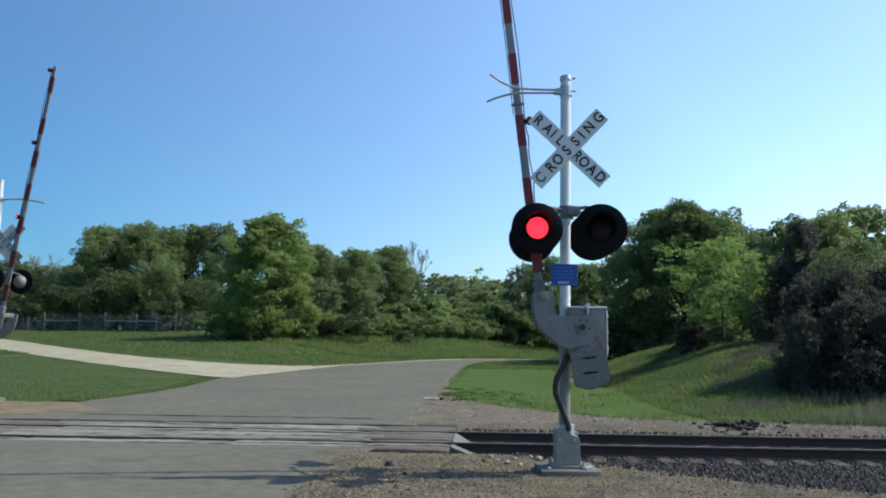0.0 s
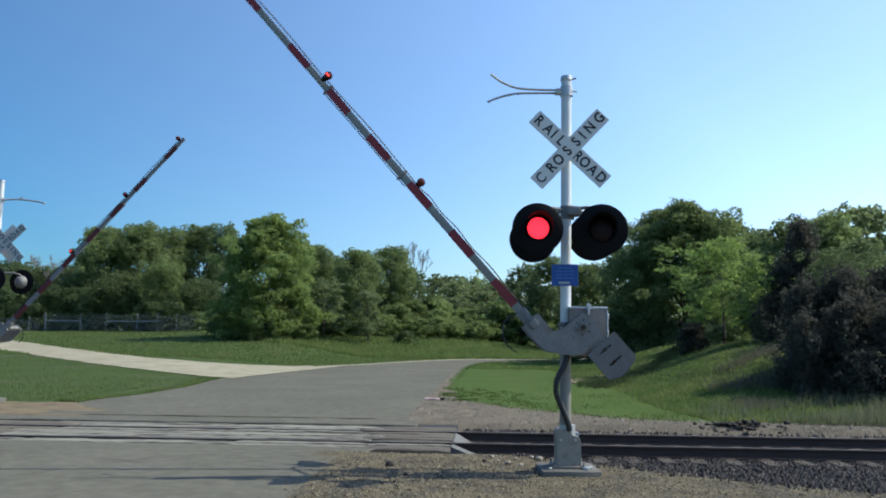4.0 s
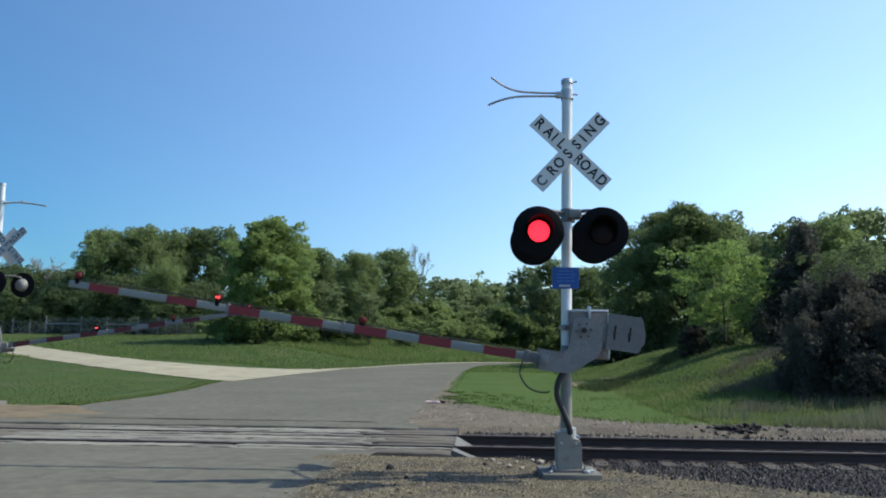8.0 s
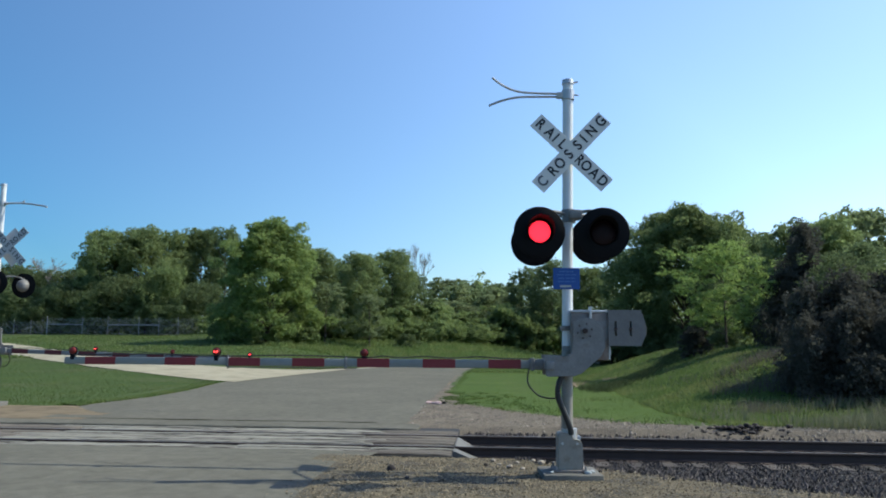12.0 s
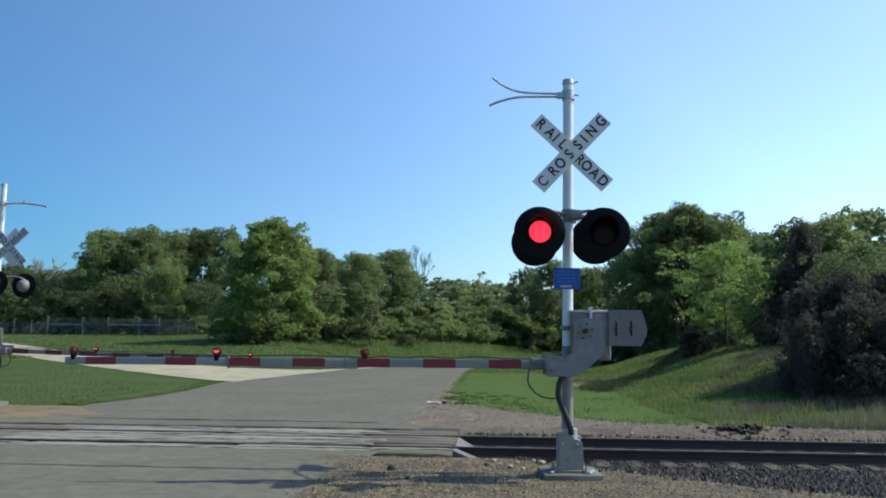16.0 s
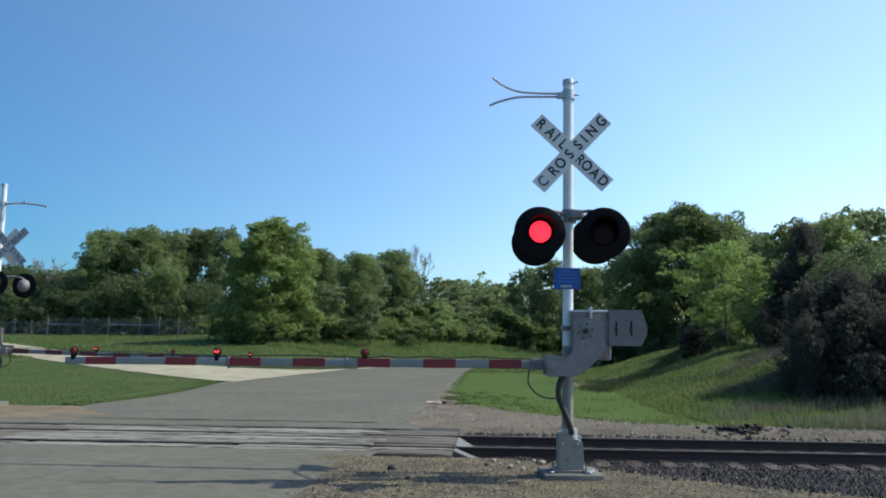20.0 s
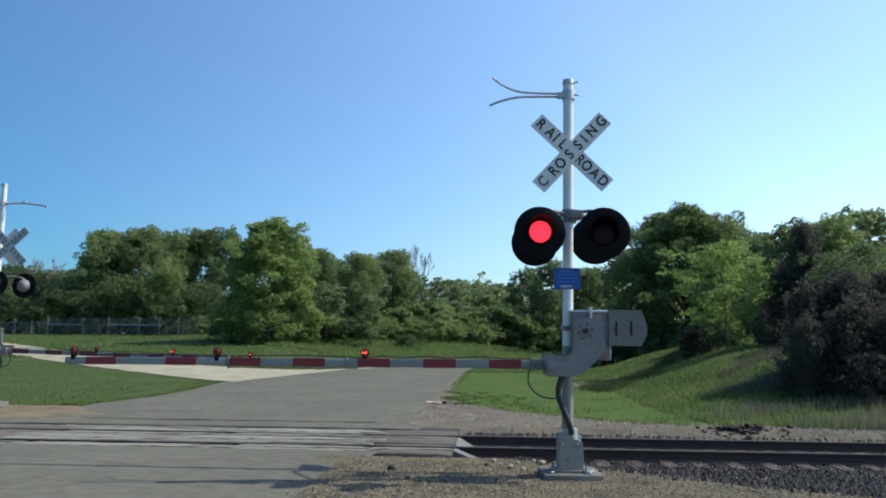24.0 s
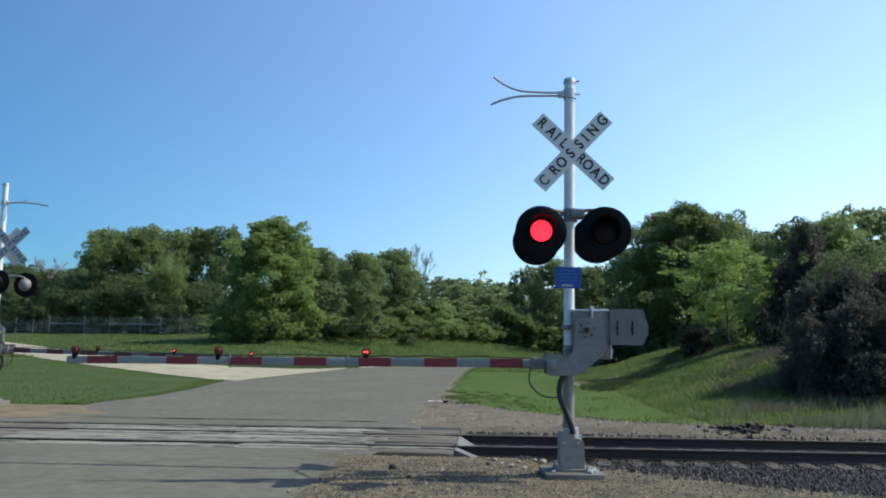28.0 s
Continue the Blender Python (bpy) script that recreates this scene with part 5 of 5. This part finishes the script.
plant(tree('deciduous_tree', 'pale grey-green young tree', 'tree', 14, 10.0, 6.0, 0.15, 22, 12000, 0.172, M['leaf_grey'], 'round', 0.16, 'trees of the wood'), [
    (-2.1, 85, 5.4, 3.8, 140),
    (1.0, 86, 5.3, 3.8, 14),
    (-4.1, 88, 6.0, 3.9, 67),
    (4.1, 84, 5.6, 3.7, 119),
    (5.8, 82, 7.3, 4.2, 124),
    (2.7, 90, 7.1, 4.0, 208),
    (-0.2, 92, 7.2, 4.1, 183),
    (-6.4, 84, 5.3, 3.7, 249),
    (-8.4, 80, 4.3, 3.2, 320),
    (-6.4, 112, 10.2, 7.4, 315),
    (-2.2, 125, 11.2, 8.3, 279),
    (-3.9, 100, 8.8, 5.9, 351),
    (18.5, 38, 7.1, 3.5, 114),
    (-22.9, 90, 11.2, 5.3, 326),
    (-14.1, 66, 5.7, 3.7, 332),
    (0.5, 96, 8.5, 5.0, 80),
    (-10.2, 66, 5.1, 2.9, 169),
    (18.1, 40, 6.4, 2.7, 204)], 10.0, 6.0)
plant(tree('cedar_tree', 'dark brownish green cedar standing on the bank', 'tree', 15, 6.0, 4.0, 0.02, 60, 42000, 0.075, M['leaf_cedar'], 'cone', 0.12, 'trees of the wood'), [
    (12.4, 31.0, 5.1, 2.9, 249),
    (14.6, 32.0, 3.5, 3.4, 252),
    (16.4, 31.0, 3.4, 3.4, 38),
    (13.3, 29.5, 3.4, 3.0, 171),
    (15.6, 28.5, 3.0, 3.0, 37),
    (17.6, 29.5, 3.4, 3.0, 12)], 6.0, 4.0)
plant(tree('cedar_tree', 'low dark spreading cedar near the track', 'tree', 19, 3.0, 3.0, 0.0, 50, 24000, 0.06, M['leaf_cedar'], 'cone', 0.08, 'trees of the wood'), [
    (8.45, 20.7, 2.0, 1.5, 344),
    (9.5, 20.5, 2.4, 2.2, 72),
    (10.6, 20.2, 2.5, 2.4, 161),
    (10.1, 22.0, 2.8, 2.6, 20),
    (9.0, 22.2, 2.6, 2.0, 95),
    (11.4, 22.4, 2.9, 2.8, 130)], 3.0, 3.0)
plant(tree('cedar_shrub', 'small round dark cedar bush beside the young tree', 'shrub', 26, 1.6, 1.5, 0.0, 30, 9000, 0.06, M['leaf_cedar'], 'bush', 0.05, 'trees of the wood'), [
    (8.55, 32.6, 1.3, 1.25, 60)], 1.6, 1.5)
plant(bare_tree(17, 9.0), [
    (-57.0, 96, 11.2, 6.4, 318),
    (-60.8, 98, 10.8, 5.8, 188),
    (-55.4, 97, 10.3, 5.7, 244),
    (-56.4, 93, 9.2, 5.5, 179),
    (-53.4, 92, 8.9, 4.8, 305),
    (-8.0, 92, 14.2, 4.4, 213)], 9.0, 6.0)
# shade below the bank trees is put into these leaves
plant(tree('shrub', 'green shrub under the bank trees with shade-dark leaves', 'shrub', 18, 3.0, 4.0, 0.08, 18, 9500, 0.1, M['leaf_dark'], 'bush', 0.05, 'trees of the wood'), [
    (-7.3, 68, 1.1, 2.0, 159),
    (6.6, 50.5, 2.6, 3.4, 231),
    (7.9, 50.0, 2.9, 3.6, 163),
    (9.3, 49.0, 2.9, 3.6, 146),
    (10.6, 47.5, 2.6, 3.4, 213),
    (11.8, 46.0, 2.4, 3.0, 185),
    (13.2, 45.0, 2.4, 3.0, 282),
    (10.9, 37.0, 1.0, 1.9, 213),
    (9.2, 35.2, 0.7, 1.5, 169),
    (12.1, 34, 1.3, 1.8, 76)], 3.0, 4.0)
plant(tree('shrub', 'leafy green shrub at the edge of the wood', 'shrub', 16, 3.0, 4.0, 0.08, 18, 8000, 0.125, M['leaf_shrub'], 'bush', 0.05, 'trees of the wood'), [
    (-46.3, 86, 3.3, 7.6, 157),
    (-33.5, 84, 3.1, 6.2, 175),
    (-55.0, 84, 3.2, 6.2, 321),
    (-47.8, 84, 2.6, 5.6, 158),
    (-41.3, 84, 2.7, 5.6, 220),
    (-53.5, 88, 3.0, 6.5, 27),
    (-38.9, 86, 3.0, 6.4, 298),
    (-13.4, 68.5, 2.0, 3.2, 31),
    (-11.6, 70.0, 2.3, 3.4, 77),
    (-9.6, 71.5, 2.0, 3.2, 122),
    (-12.6, 72.0, 3.2, 4.0, 190),
    (-8.6, 73.5, 3.0, 3.8, 240),
    (-6.4, 72.5, 1.9, 3.0, 300),
    (-4.6, 74.0, 2.2, 3.2, 12),
    (-2.8, 74.5, 1.8, 3.0, 58),
    (-0.8, 75.0, 2.0, 3.2, 99),
    (-15.4, 69.0, 2.2, 3.2, 205),
    (-22.6, 64, 1.6, 2.6, 15),
    (-20.9, 62, 1.3, 2.4, 80),
    (-18.9, 60.5, 1.4, 2.6, 140),
    (-16.8, 60.8, 1.2, 2.3, 210),
    (-14.9, 62.5, 1.5, 2.6, 260),
    (-15.0, 62, 0.4, 0.5, 179),
    (-25.9, 72.0, 1.4, 3.7, 34),
    (-25.7, 73.0, 2.2, 3.2, 249),
    (-23.5, 73.0, 0.6, 2.7, 227),
    (-22.3, 75.0, 1.7, 4.4, 122),
    (-22.1, 76.0, 2.9, 3.9, 276),
    (-20.8, 78.0, 4.1, 5.2, 188),
    (-17.7, 74.0, 2.2, 3.3, 20),
    (-18.8, 80.0, 3.6, 4.7, 77),
    (-15.1, 74.0, 1.5, 2.7, 93),
    (-14.7, 77.0, 3.0, 4.0, 36),
    (-13.2, 81.0, 4.8, 5.4, 180),
    (-11.6, 75.0, 2.5, 3.3, 13),
    (-10.2, 79.0, 4.1, 4.7, 187),
    (-7.6, 74.0, 1.9, 2.4, 252),
    (-7.6, 80.0, 3.5, 4.1, 208),
    (-5.6, 83.0, 5.3, 5.5, 164),
    (-4.7, 77.0, 2.9, 3.4, 96),
    (-2.6, 81.0, 4.5, 4.8, 323),
    (-1.2, 79.0, 2.6, 2.9, 115),
    (0.7, 81.0, 4.2, 4.8, 300),
    (1.6, 80.0, 5.4, 5.3, 159),
    (3.8, 79.0, 3.5, 4.1, 138),
    (4.5, 81.0, 4.5, 4.8, 249),
    (6.6, 79.0, 3.0, 3.5, 350),
    (7.9, 80.0, 4.0, 4.7, 282)], 3.0, 4.0)


# ---- fence ----
def fence():
    ob = thing("chain_link_fence", "grey galvanised chain link fence along the wood", "fence")
    y = 80.0
    xs = (-56.3, -53.2, -51.0, -49.1, -47.3, -43.4, -40.6, -37.2, -35.0, -32.9, -30.3)
    x0, x1 = xs[0], xs[-1]
    zs = lambda x: float(gz(x, y))
    for i, x in enumerate(xs):
        bm = bmesh.new()
        rod(bm, (x, y, zs(x) - 0.2), (x, y, zs(x) + (1.9 if i > 3 else 1.5)), 0.042 if i in (4, 7) else 0.028, seg=8)
        lathe(bm, [(0.0, 0.06), (0.045, 0.04), (0.055, 0.0)], 8, pose(x, y, zs(x) + (1.9 if i > 3 else 1.5)))
        part("post", bm, M["fence"], ob)
    for i in (4, 6, 7):
        bm = bmesh.new()
        rod(bm, (xs[i], y, zs(xs[i]) + 1.12), (xs[i + 1], y, zs(xs[i + 1]) + 1.12), 0.05, seg=6)
        part("rail", bm, M["fence"], ob)
    bm = bmesh.new()
    for x in np.arange(x0, x1, 0.16):
        for sgn in (-1, 1):
            a, b = Vector((x, y, zs(x) + 0.05)), Vector((x + 0.9 * sgn, y, zs(x) + (1.8 if x > xs[4] else 1.4)))
            if x0 <= b.x <= x1:
                rod(bm, a, b, 0.004, seg=3, caps=False)
    part("wire_mesh", bm, M["fence"], ob, "thin grey wire mesh", smooth=False)


fence()


# ---- grass, weeds and small things ----
def blades(name, label, pts, h0, h1, w, material, seed, lean=0.35):
    """Single grass blades, one thin triangle each, rooted at pts."""
    rng = np.random.default_rng(seed)
    n = len(pts)
    root = np.concatenate([pts, gz(pts[:, 0], pts[:, 1])[:, None] - 0.01], 1)
    a = rng.uniform(0, 6.28, n)
    side = np.stack([np.cos(a), np.sin(a), 0 * a], 1) * (w * rng.uniform(0.6, 1.4, n))[:, None]
    tip = root + np.concatenate([rng.normal(0, lean, (n, 2)), np.ones((n, 1))], 1) * rng.uniform(h0, h1, n)[:, None]
    tagged(new(name, soup(name, np.stack([root - side, root + side, tip], 1), material, 3)), label, "grass", kind="stuff")


def on_road(x, y, margin=0.15):
    left, right = np.array(ROAD_LEFT), np.array(ROAD_RIGHT)
    return (x > np.interp(y, left[:, 1], left[:, 0]) - margin) & (x < np.interp(y, right[:, 1], right[:, 0]) + margin) & (y < 58.4)


def on_drive(x, y):
    n, f = np.array(DRIVE_NEAR), np.array(DRIVE_FAR)
    o1, o2 = np.argsort(n[:, 0]), np.argsort(f[:, 0])
    return (x < ROAD_L + 1) & (y > np.interp(x, n[o1, 0], n[o1, 1]) + 0.1) & (y < np.interp(x, f[o2, 0], f[o2, 1]) - 0.1)


def lawn_points(n, x0, x1, y0, y1, seed, clump=0.0, fade=None):
    rng = np.random.default_rng(seed)
    x = rng.uniform(x0, x1, n)
    y = y0 + (y1 - y0) * rng.random(n) ** 1.5
    keep = ~on_road(x, y) & ~on_drive(x, y)
    edge = np.interp(x, (-1.8, -1.2, 0.4, 2.7, 5.3, 9.0, 30.0), (23.5, 22.0, 19.3, 17.1, 16.4, 16.0, 16.0))
    keep &= (x < -5) | (y > edge + rng.normal(0, 0.25, n))
    keep &= ~((x < ROAD_R + 0.28 + 0.8 * ease(-y, -27, -21) + np.abs(rng.normal(0, 0.35, n))) & (x > ROAD_R - 2) & (y < 44))
    if fade:
        keep &= rng.random(n) < ease(x, *fade)
    if clump:
        v = np.sin(x * 1.7 + 2 * np.sin(y * 0.9)) + np.sin(y * 2.3 + 1.5 * np.sin(x * 1.1)) + rng.normal(0, 0.5, n)
        keep &= v > clump
    return np.stack([x, y], 1)[keep]


def mown(p):
    """Those of the points that lie on the mown lawn, and the rest."""
    lo = np.array([lawn_left(y) for y in p[:, 1]])
    hi = np.array([lawn_right(y) for y in p[:, 1]])
    on = (p[:, 0] > lo - 0.1) & (p[:, 0] < hi) & (p[:, 1] < 53)
    return p[on], p[~on]


def shadow_band_points(n, seed):
    """Roots of the dark grass that stands in for tree shadow below the bank."""
    rng = np.random.default_rng(seed)
    u = rng.random(n)
    x = np.interp(u, (0, 0.3, 0.6, 1), (3.5, 4.9, 6.6, 9.2)) + rng.normal(0, 0.22, n)
    y = np.interp(u, (0, 0.3, 0.6, 1), (27.6, 29.2, 31.6, 36.4)) + rng.normal(0, 0.55, n)
    return np.stack([x, y], 1)


def verge_points(n, seed):
    """Roots along the ragged left edge of the road."""
    rng = np.random.default_rng(seed)
    y = rng.uniform(18.8, 29.2, n)
    x = np.array([verge_edge(v) for v in y]) - 0.55 * rng.random(n) + np.abs(rng.normal(0, 0.06, n))
    return np.stack([x, y], 1)


short, rough = mown(lawn_points(180000, -1.9, 12, 16.5, 57, 21))
blades("lawn_grass", "bright short mown grass blades", short, 0.025, 0.06, 0.011, M["lawn_blade"], 31)
blades("lawn_grass", "ragged grass along the road edge", verge_points(9000, 29), 0.05, 0.10, 0.013, M["blade"], 40)
blades("rough_grass", "uneven green grass on the bank", rough, 0.04, 0.13, 0.019, M["bank_blade"], 38)
blades("lawn_grass", "green grass beside the driveway", lawn_points(150000, -32, -9.9, 17.5, 55, 22), 0.018, 0.045, 0.013, M["blade"], 32)
blades("lawn_grass", "uneven green grass below the wood", lawn_points(80000, -45, 8, 40, 82, 23), 0.05, 0.16, 0.03, M["bank_blade"], 33)
blades("rough_grass", "seeding grass on the bank", mown(lawn_points(30000, 3.8, 26, 17.5, 42, 24, 0.5, (3.8, 9.0)))[1], 0.08, 0.24, 0.012, M["straw"], 34)
blades("rough_grass", "ragged tall grass along the track edge", mown(lawn_points(44000, 3.6, 24, 16.1, 19.4, 25, -0.1, (3.6, 9.0)))[1], 0.12, 0.38, 0.008, M["straw"], 35)
def tuft_points(n, seed):
    """Roots of small tufts scattered over the gravel at the corner of the lawn."""
    rng = np.random.default_rng(seed)
    at = np.stack([rng.uniform(-1.5, 1.2, 46), rng.uniform(20.2, 25.5, 46)], 1)
    at[:, 1] -= np.clip(at[:, 0] + 0.6, 0, 2) * 1.2
    return at[rng.integers(0, 46, n)] + rng.normal(0, 1, (n, 2)) * np.array([0.10, 0.16])


blades("rough_grass", "small grass tufts straying into the gravel", tuft_points(5200, 30), 0.03, 0.09, 0.010, M["blade"], 43)
blades("rough_grass", "sparse weeds on the gravel edge", lawn_points(6000, -1.6, 8, 16.2, 24, 26, 0.6), 0.05, 0.16, 0.010, M["blade"], 36)
blades("rough_grass", "dull brown dried weeds on the bank", lawn_points(18000, 6.2, 12.5, 18.0, 27, 27, 0.7), 0.12, 0.36, 0.010, M["weed"], 37)
blades("rough_grass", "yellowish tall grass below the wood", lawn_points(24000, -17, 6, 58, 82, 41, 0.0), 0.15, 0.45, 0.03, M["bank_blade"], 42)
blades("rough_grass", "dark grass standing in for the tree shadow below the bank", shadow_band_points(8000, 28), 0.06, 0.22, 0.014, M["shadow_grass"], 39, 0.5)


def far_woods():
    """The mass of the wood behind the single trees."""
    rng = np.random.default_rng(41)
    lobes = []
    for x in np.arange(-110, 120, 2.6):
        for row, y in enumerate((100, 118)):
            h = 6.2 + 1.6 * math.sin(x * 0.21 + row) + rng.uniform(-1.2, 1.2) - 0.6 * float(ease(-x, 30, 45)) + 4.5 * float(ease(x, 14, 26)) + 1.5 * row
            xx, yy = x + rng.uniform(-1, 1), y + rng.uniform(-4, 4)
            z = float(gz(xx, yy))
            lobes.append((xx, yy - 2, z + 0.7, 2.6, 2.2, 1.3))
            for k in range(3):
                lobes.append((xx + rng.uniform(-1, 1), yy, z + h * (0.2 + 0.3 * k), 3.0 - 0.4 * k, 3.0, h * 0.25))
    tagged(new("far_woods", soup("far_woods", leaf_cloud(rng, lobes, 140000, 0.36), M["leaf_mid"], 3)), "dense green wood behind the edge trees", "woods", kind="stuff")


far_woods()


def clods():
    rng = random.Random(9)
    for i in range(95):
        bm = bmesh.new()
        bmesh.ops.create_icosphere(bm, subdivisions=2, radius=rng.uniform(0.02, 0.068))
        for v in bm.verts:
            v.co *= 1 + 0.5 * noise.noise(v.co * 22 + Vector((i, 0, 0)))
            v.co.z *= 0.6
        x, y = 4.95 + rng.gauss(0, 0.32), 15.7 + rng.gauss(0, 0.13)
        ob = new("earth_clod", mesh_of("earth_clod", bm, M["mud"]))
        ob.matrix_basis = pose(x, y, float(gz(x, y)) + 0.12 * rng.random() ** 2, 0, 0, rng.uniform(0, 360))
        tagged(ob, "dark clod of earth heaped on the gravel", "clod", "heap of clods")


clods()


def litter():
    bm = bmesh.new()
    pipe(bm, [(-0.24, 0, 0.022), (-0.08, 0.02, 0.03), (0.08, -0.01, 0.026), (0.20, 0.0, 0.024)], lambda u: 0.034 + 0.008 * math.sin(11 * u), 8)
    ob = new("litter", mesh_of("litter", bm, M["pink"], True))
    x, y = (-1.42, 20.85)
    ob.matrix_basis = pose(x, y, float(gz(x, y)) + 0.012, 0, 0, -8)
    bm = bmesh.new()
    box(bm, (0.11, 0.08, 0.06), (0.25, 0.0, 0.045), bevel=0.012)
    part("dark_end", bm, M["mud"], ob, "dark torn end")
    tagged(ob, "pale pink plastic scrap with a dark end on gravel", "litter")


litter()


def paper_scraps():
    """Crumpled paper caught on the foundation."""
    rng = random.Random(31)
    for dx, dy, r in ((0.19, -0.20, 0.036), (0.25, -0.13, 0.028), (-0.22, -0.22, 0.024)):
        bm = bmesh.new()
        bmesh.ops.create_icosphere(bm, subdivisions=2, radius=r)
        for v in bm.verts:
            v.co *= 1 + 0.7 * noise.noise(v.co * 30 + Vector((dx * 90, 0, 0)))
            v.co.z *= 0.55
        ob = new("paper_scrap", mesh_of("paper_scrap", bm, M["label"]))
        ob.matrix_basis = pose(NEAR_AT[0] + dx, NEAR_AT[1] + dy, NEAR_AT[2] + 0.085 + r * 0.3, 0, 0, rng.uniform(0, 360))
        tagged(ob, "crumpled white paper scrap on the concrete pad", "litter", "paper scraps")


paper_scraps()


def rocks():
    rng = random.Random(12)
    for sx, sy, r, key in [(0.07, 10.21, 0.035, 'grey_pebble'), (0.15, 9.9, 0.028, 'grey_pebble'), (0.27, 9.74, 0.04, 'grey_pebble'), (0.38, 10.1, 0.025, 'grey_pebble'), (0.43, 9.63, 0.03, 'grey_pebble'), (0.2, 9.33, 0.022, 'grey_pebble'), (-0.02, 9.89, 0.03, 'mud'), (1.35, 9.56, 0.03, 'mud'), (1.14, 9.06, 0.025, 'grey_pebble'), (1.16, 9.72, 0.045, 'grey_pebble'), (0.68, 10.05, 0.05, 'grey_pebble'), (0.59, 10.22, 0.035, 'grey_pebble'), (0.84, 9.64, 0.03, 'grey_pebble'), (-1.16, 9.43, 0.055, 'mud'), (2.03, 14.8, 0.06, 'mud'), (-0.91, 8.86, 0.03, 'mud'), (-1.77, 10.94, 0.025, 'mud')]:
        bm = bmesh.new()
        bmesh.ops.create_icosphere(bm, subdivisions=2, radius=r)
        for v in bm.verts:
            v.co *= 1 + 0.45 * noise.noise(v.co * (0.7 / r) + Vector((sx, sy, 0)))
            v.co.z *= 0.7
        ob = new("rock", mesh_of("rock", bm, M[key]))
        on_pad = abs(sx - NEAR_AT[0]) < 0.33 and abs(sy - NEAR_AT[1]) < 0.31
        z = NEAR_AT[2] + 0.075 if on_pad else float(gz(sx, sy)) + 0.012
        ob.matrix_basis = pose(sx, sy, z + r * 0.45, 0, 0, rng.uniform(0, 360))
        tagged(ob, "pale broken rock beside the signal foot" if key == "grey_pebble" else "loose dark rock lying on the gravel", "rock", "loose rocks")


rocks()



# ---- what moves ----
FLASH = 0.9927


def rhythm_on(name, t):
    """Whether a light of this rhythm is lit at t seconds."""
    if name == "tip":  # steady, once the arm is nearly down
        return t > 6.55
    if name == "dark":
        return False
    start = {"first": 1.765, "second": 1.765 + FLASH / 2, "arm_b": 2.155, "arm_a": 2.155 + FLASH / 2}[name]
    return ((t - start) / FLASH) % 1.0 < 0.5


def motions():
    swing = {
        "near": [(0.0, 83.6), (1.0, 83.2), (1.2, 80.3), (1.5, 76.5), (2.0, 70.6), (2.5, 64.4), (3.0, 59.0), (3.5, 54.0), (5.5, 33.2), (6.0, 27.8), (6.5, 22.8), (7.0, 17.9), (7.5, 13.0), (8.0, 8.4), (8.2, 6.7), (8.4, 5.0), (8.6, 3.3), (8.8, 1.5), (8.9, 0.7), (9.0, -0.1), (9.1, -0.55), (9.25, -0.85), (9.4, -0.75), (9.6, -0.4), (9.8, -0.15), (28.0, -0.15)],
        "far": [(0.0, 81.4), (1.0, 81.2), (1.5, 74.1), (2.0, 67.5), (2.5, 62.6), (3.0, 57.5), (3.5, 52.8), (5.5, 32.6), (6.0, 27.2), (6.5, 22.4), (7.0, 17.6), (7.5, 12.7), (8.0, 8.3), (8.2, 6.8), (8.4, 5.2), (8.6, 3.6), (8.8, 1.9), (9.0, 0.4), (9.1, -0.5), (9.2, -1.4), (9.3, -2.0), (9.4, -2.35), (9.6, -2.0), (9.8, -1.45), (28.0, -1.45)],
    }
    for arm, at, which in ARMS:
        walk(arm, [(t, pose(*at, 0, a, 0)) for t, a in swing[which]])
    for ob, rhythm, *shift in LIT:
        if isinstance(shift[0], float):
            lit, dark = pose(0, -shift[0], 0), pose(0, -shift[1], 0)
        else:
            at, sgn = shift
            lit, dark = Matrix.Translation(at + Vector((0, -0.052 * sgn, 0))), Matrix.Translation(at + Vector((0, -0.008 * sgn, 0)))
        rows, was = [], None
        for f in range(0, 28 * FPS + 1):
            t = f / FPS
            now = rhythm_on(rhythm, t)
            if was is None or now != was:
                if was is not None:
                    rows.append((t - 1 / FPS, lit if was else dark))
                rows.append((t, lit if now else dark))
            was = now
        rows.append((28.0 + 1 / FPS, lit if was else dark))
        walk(ob, rows)


motions()
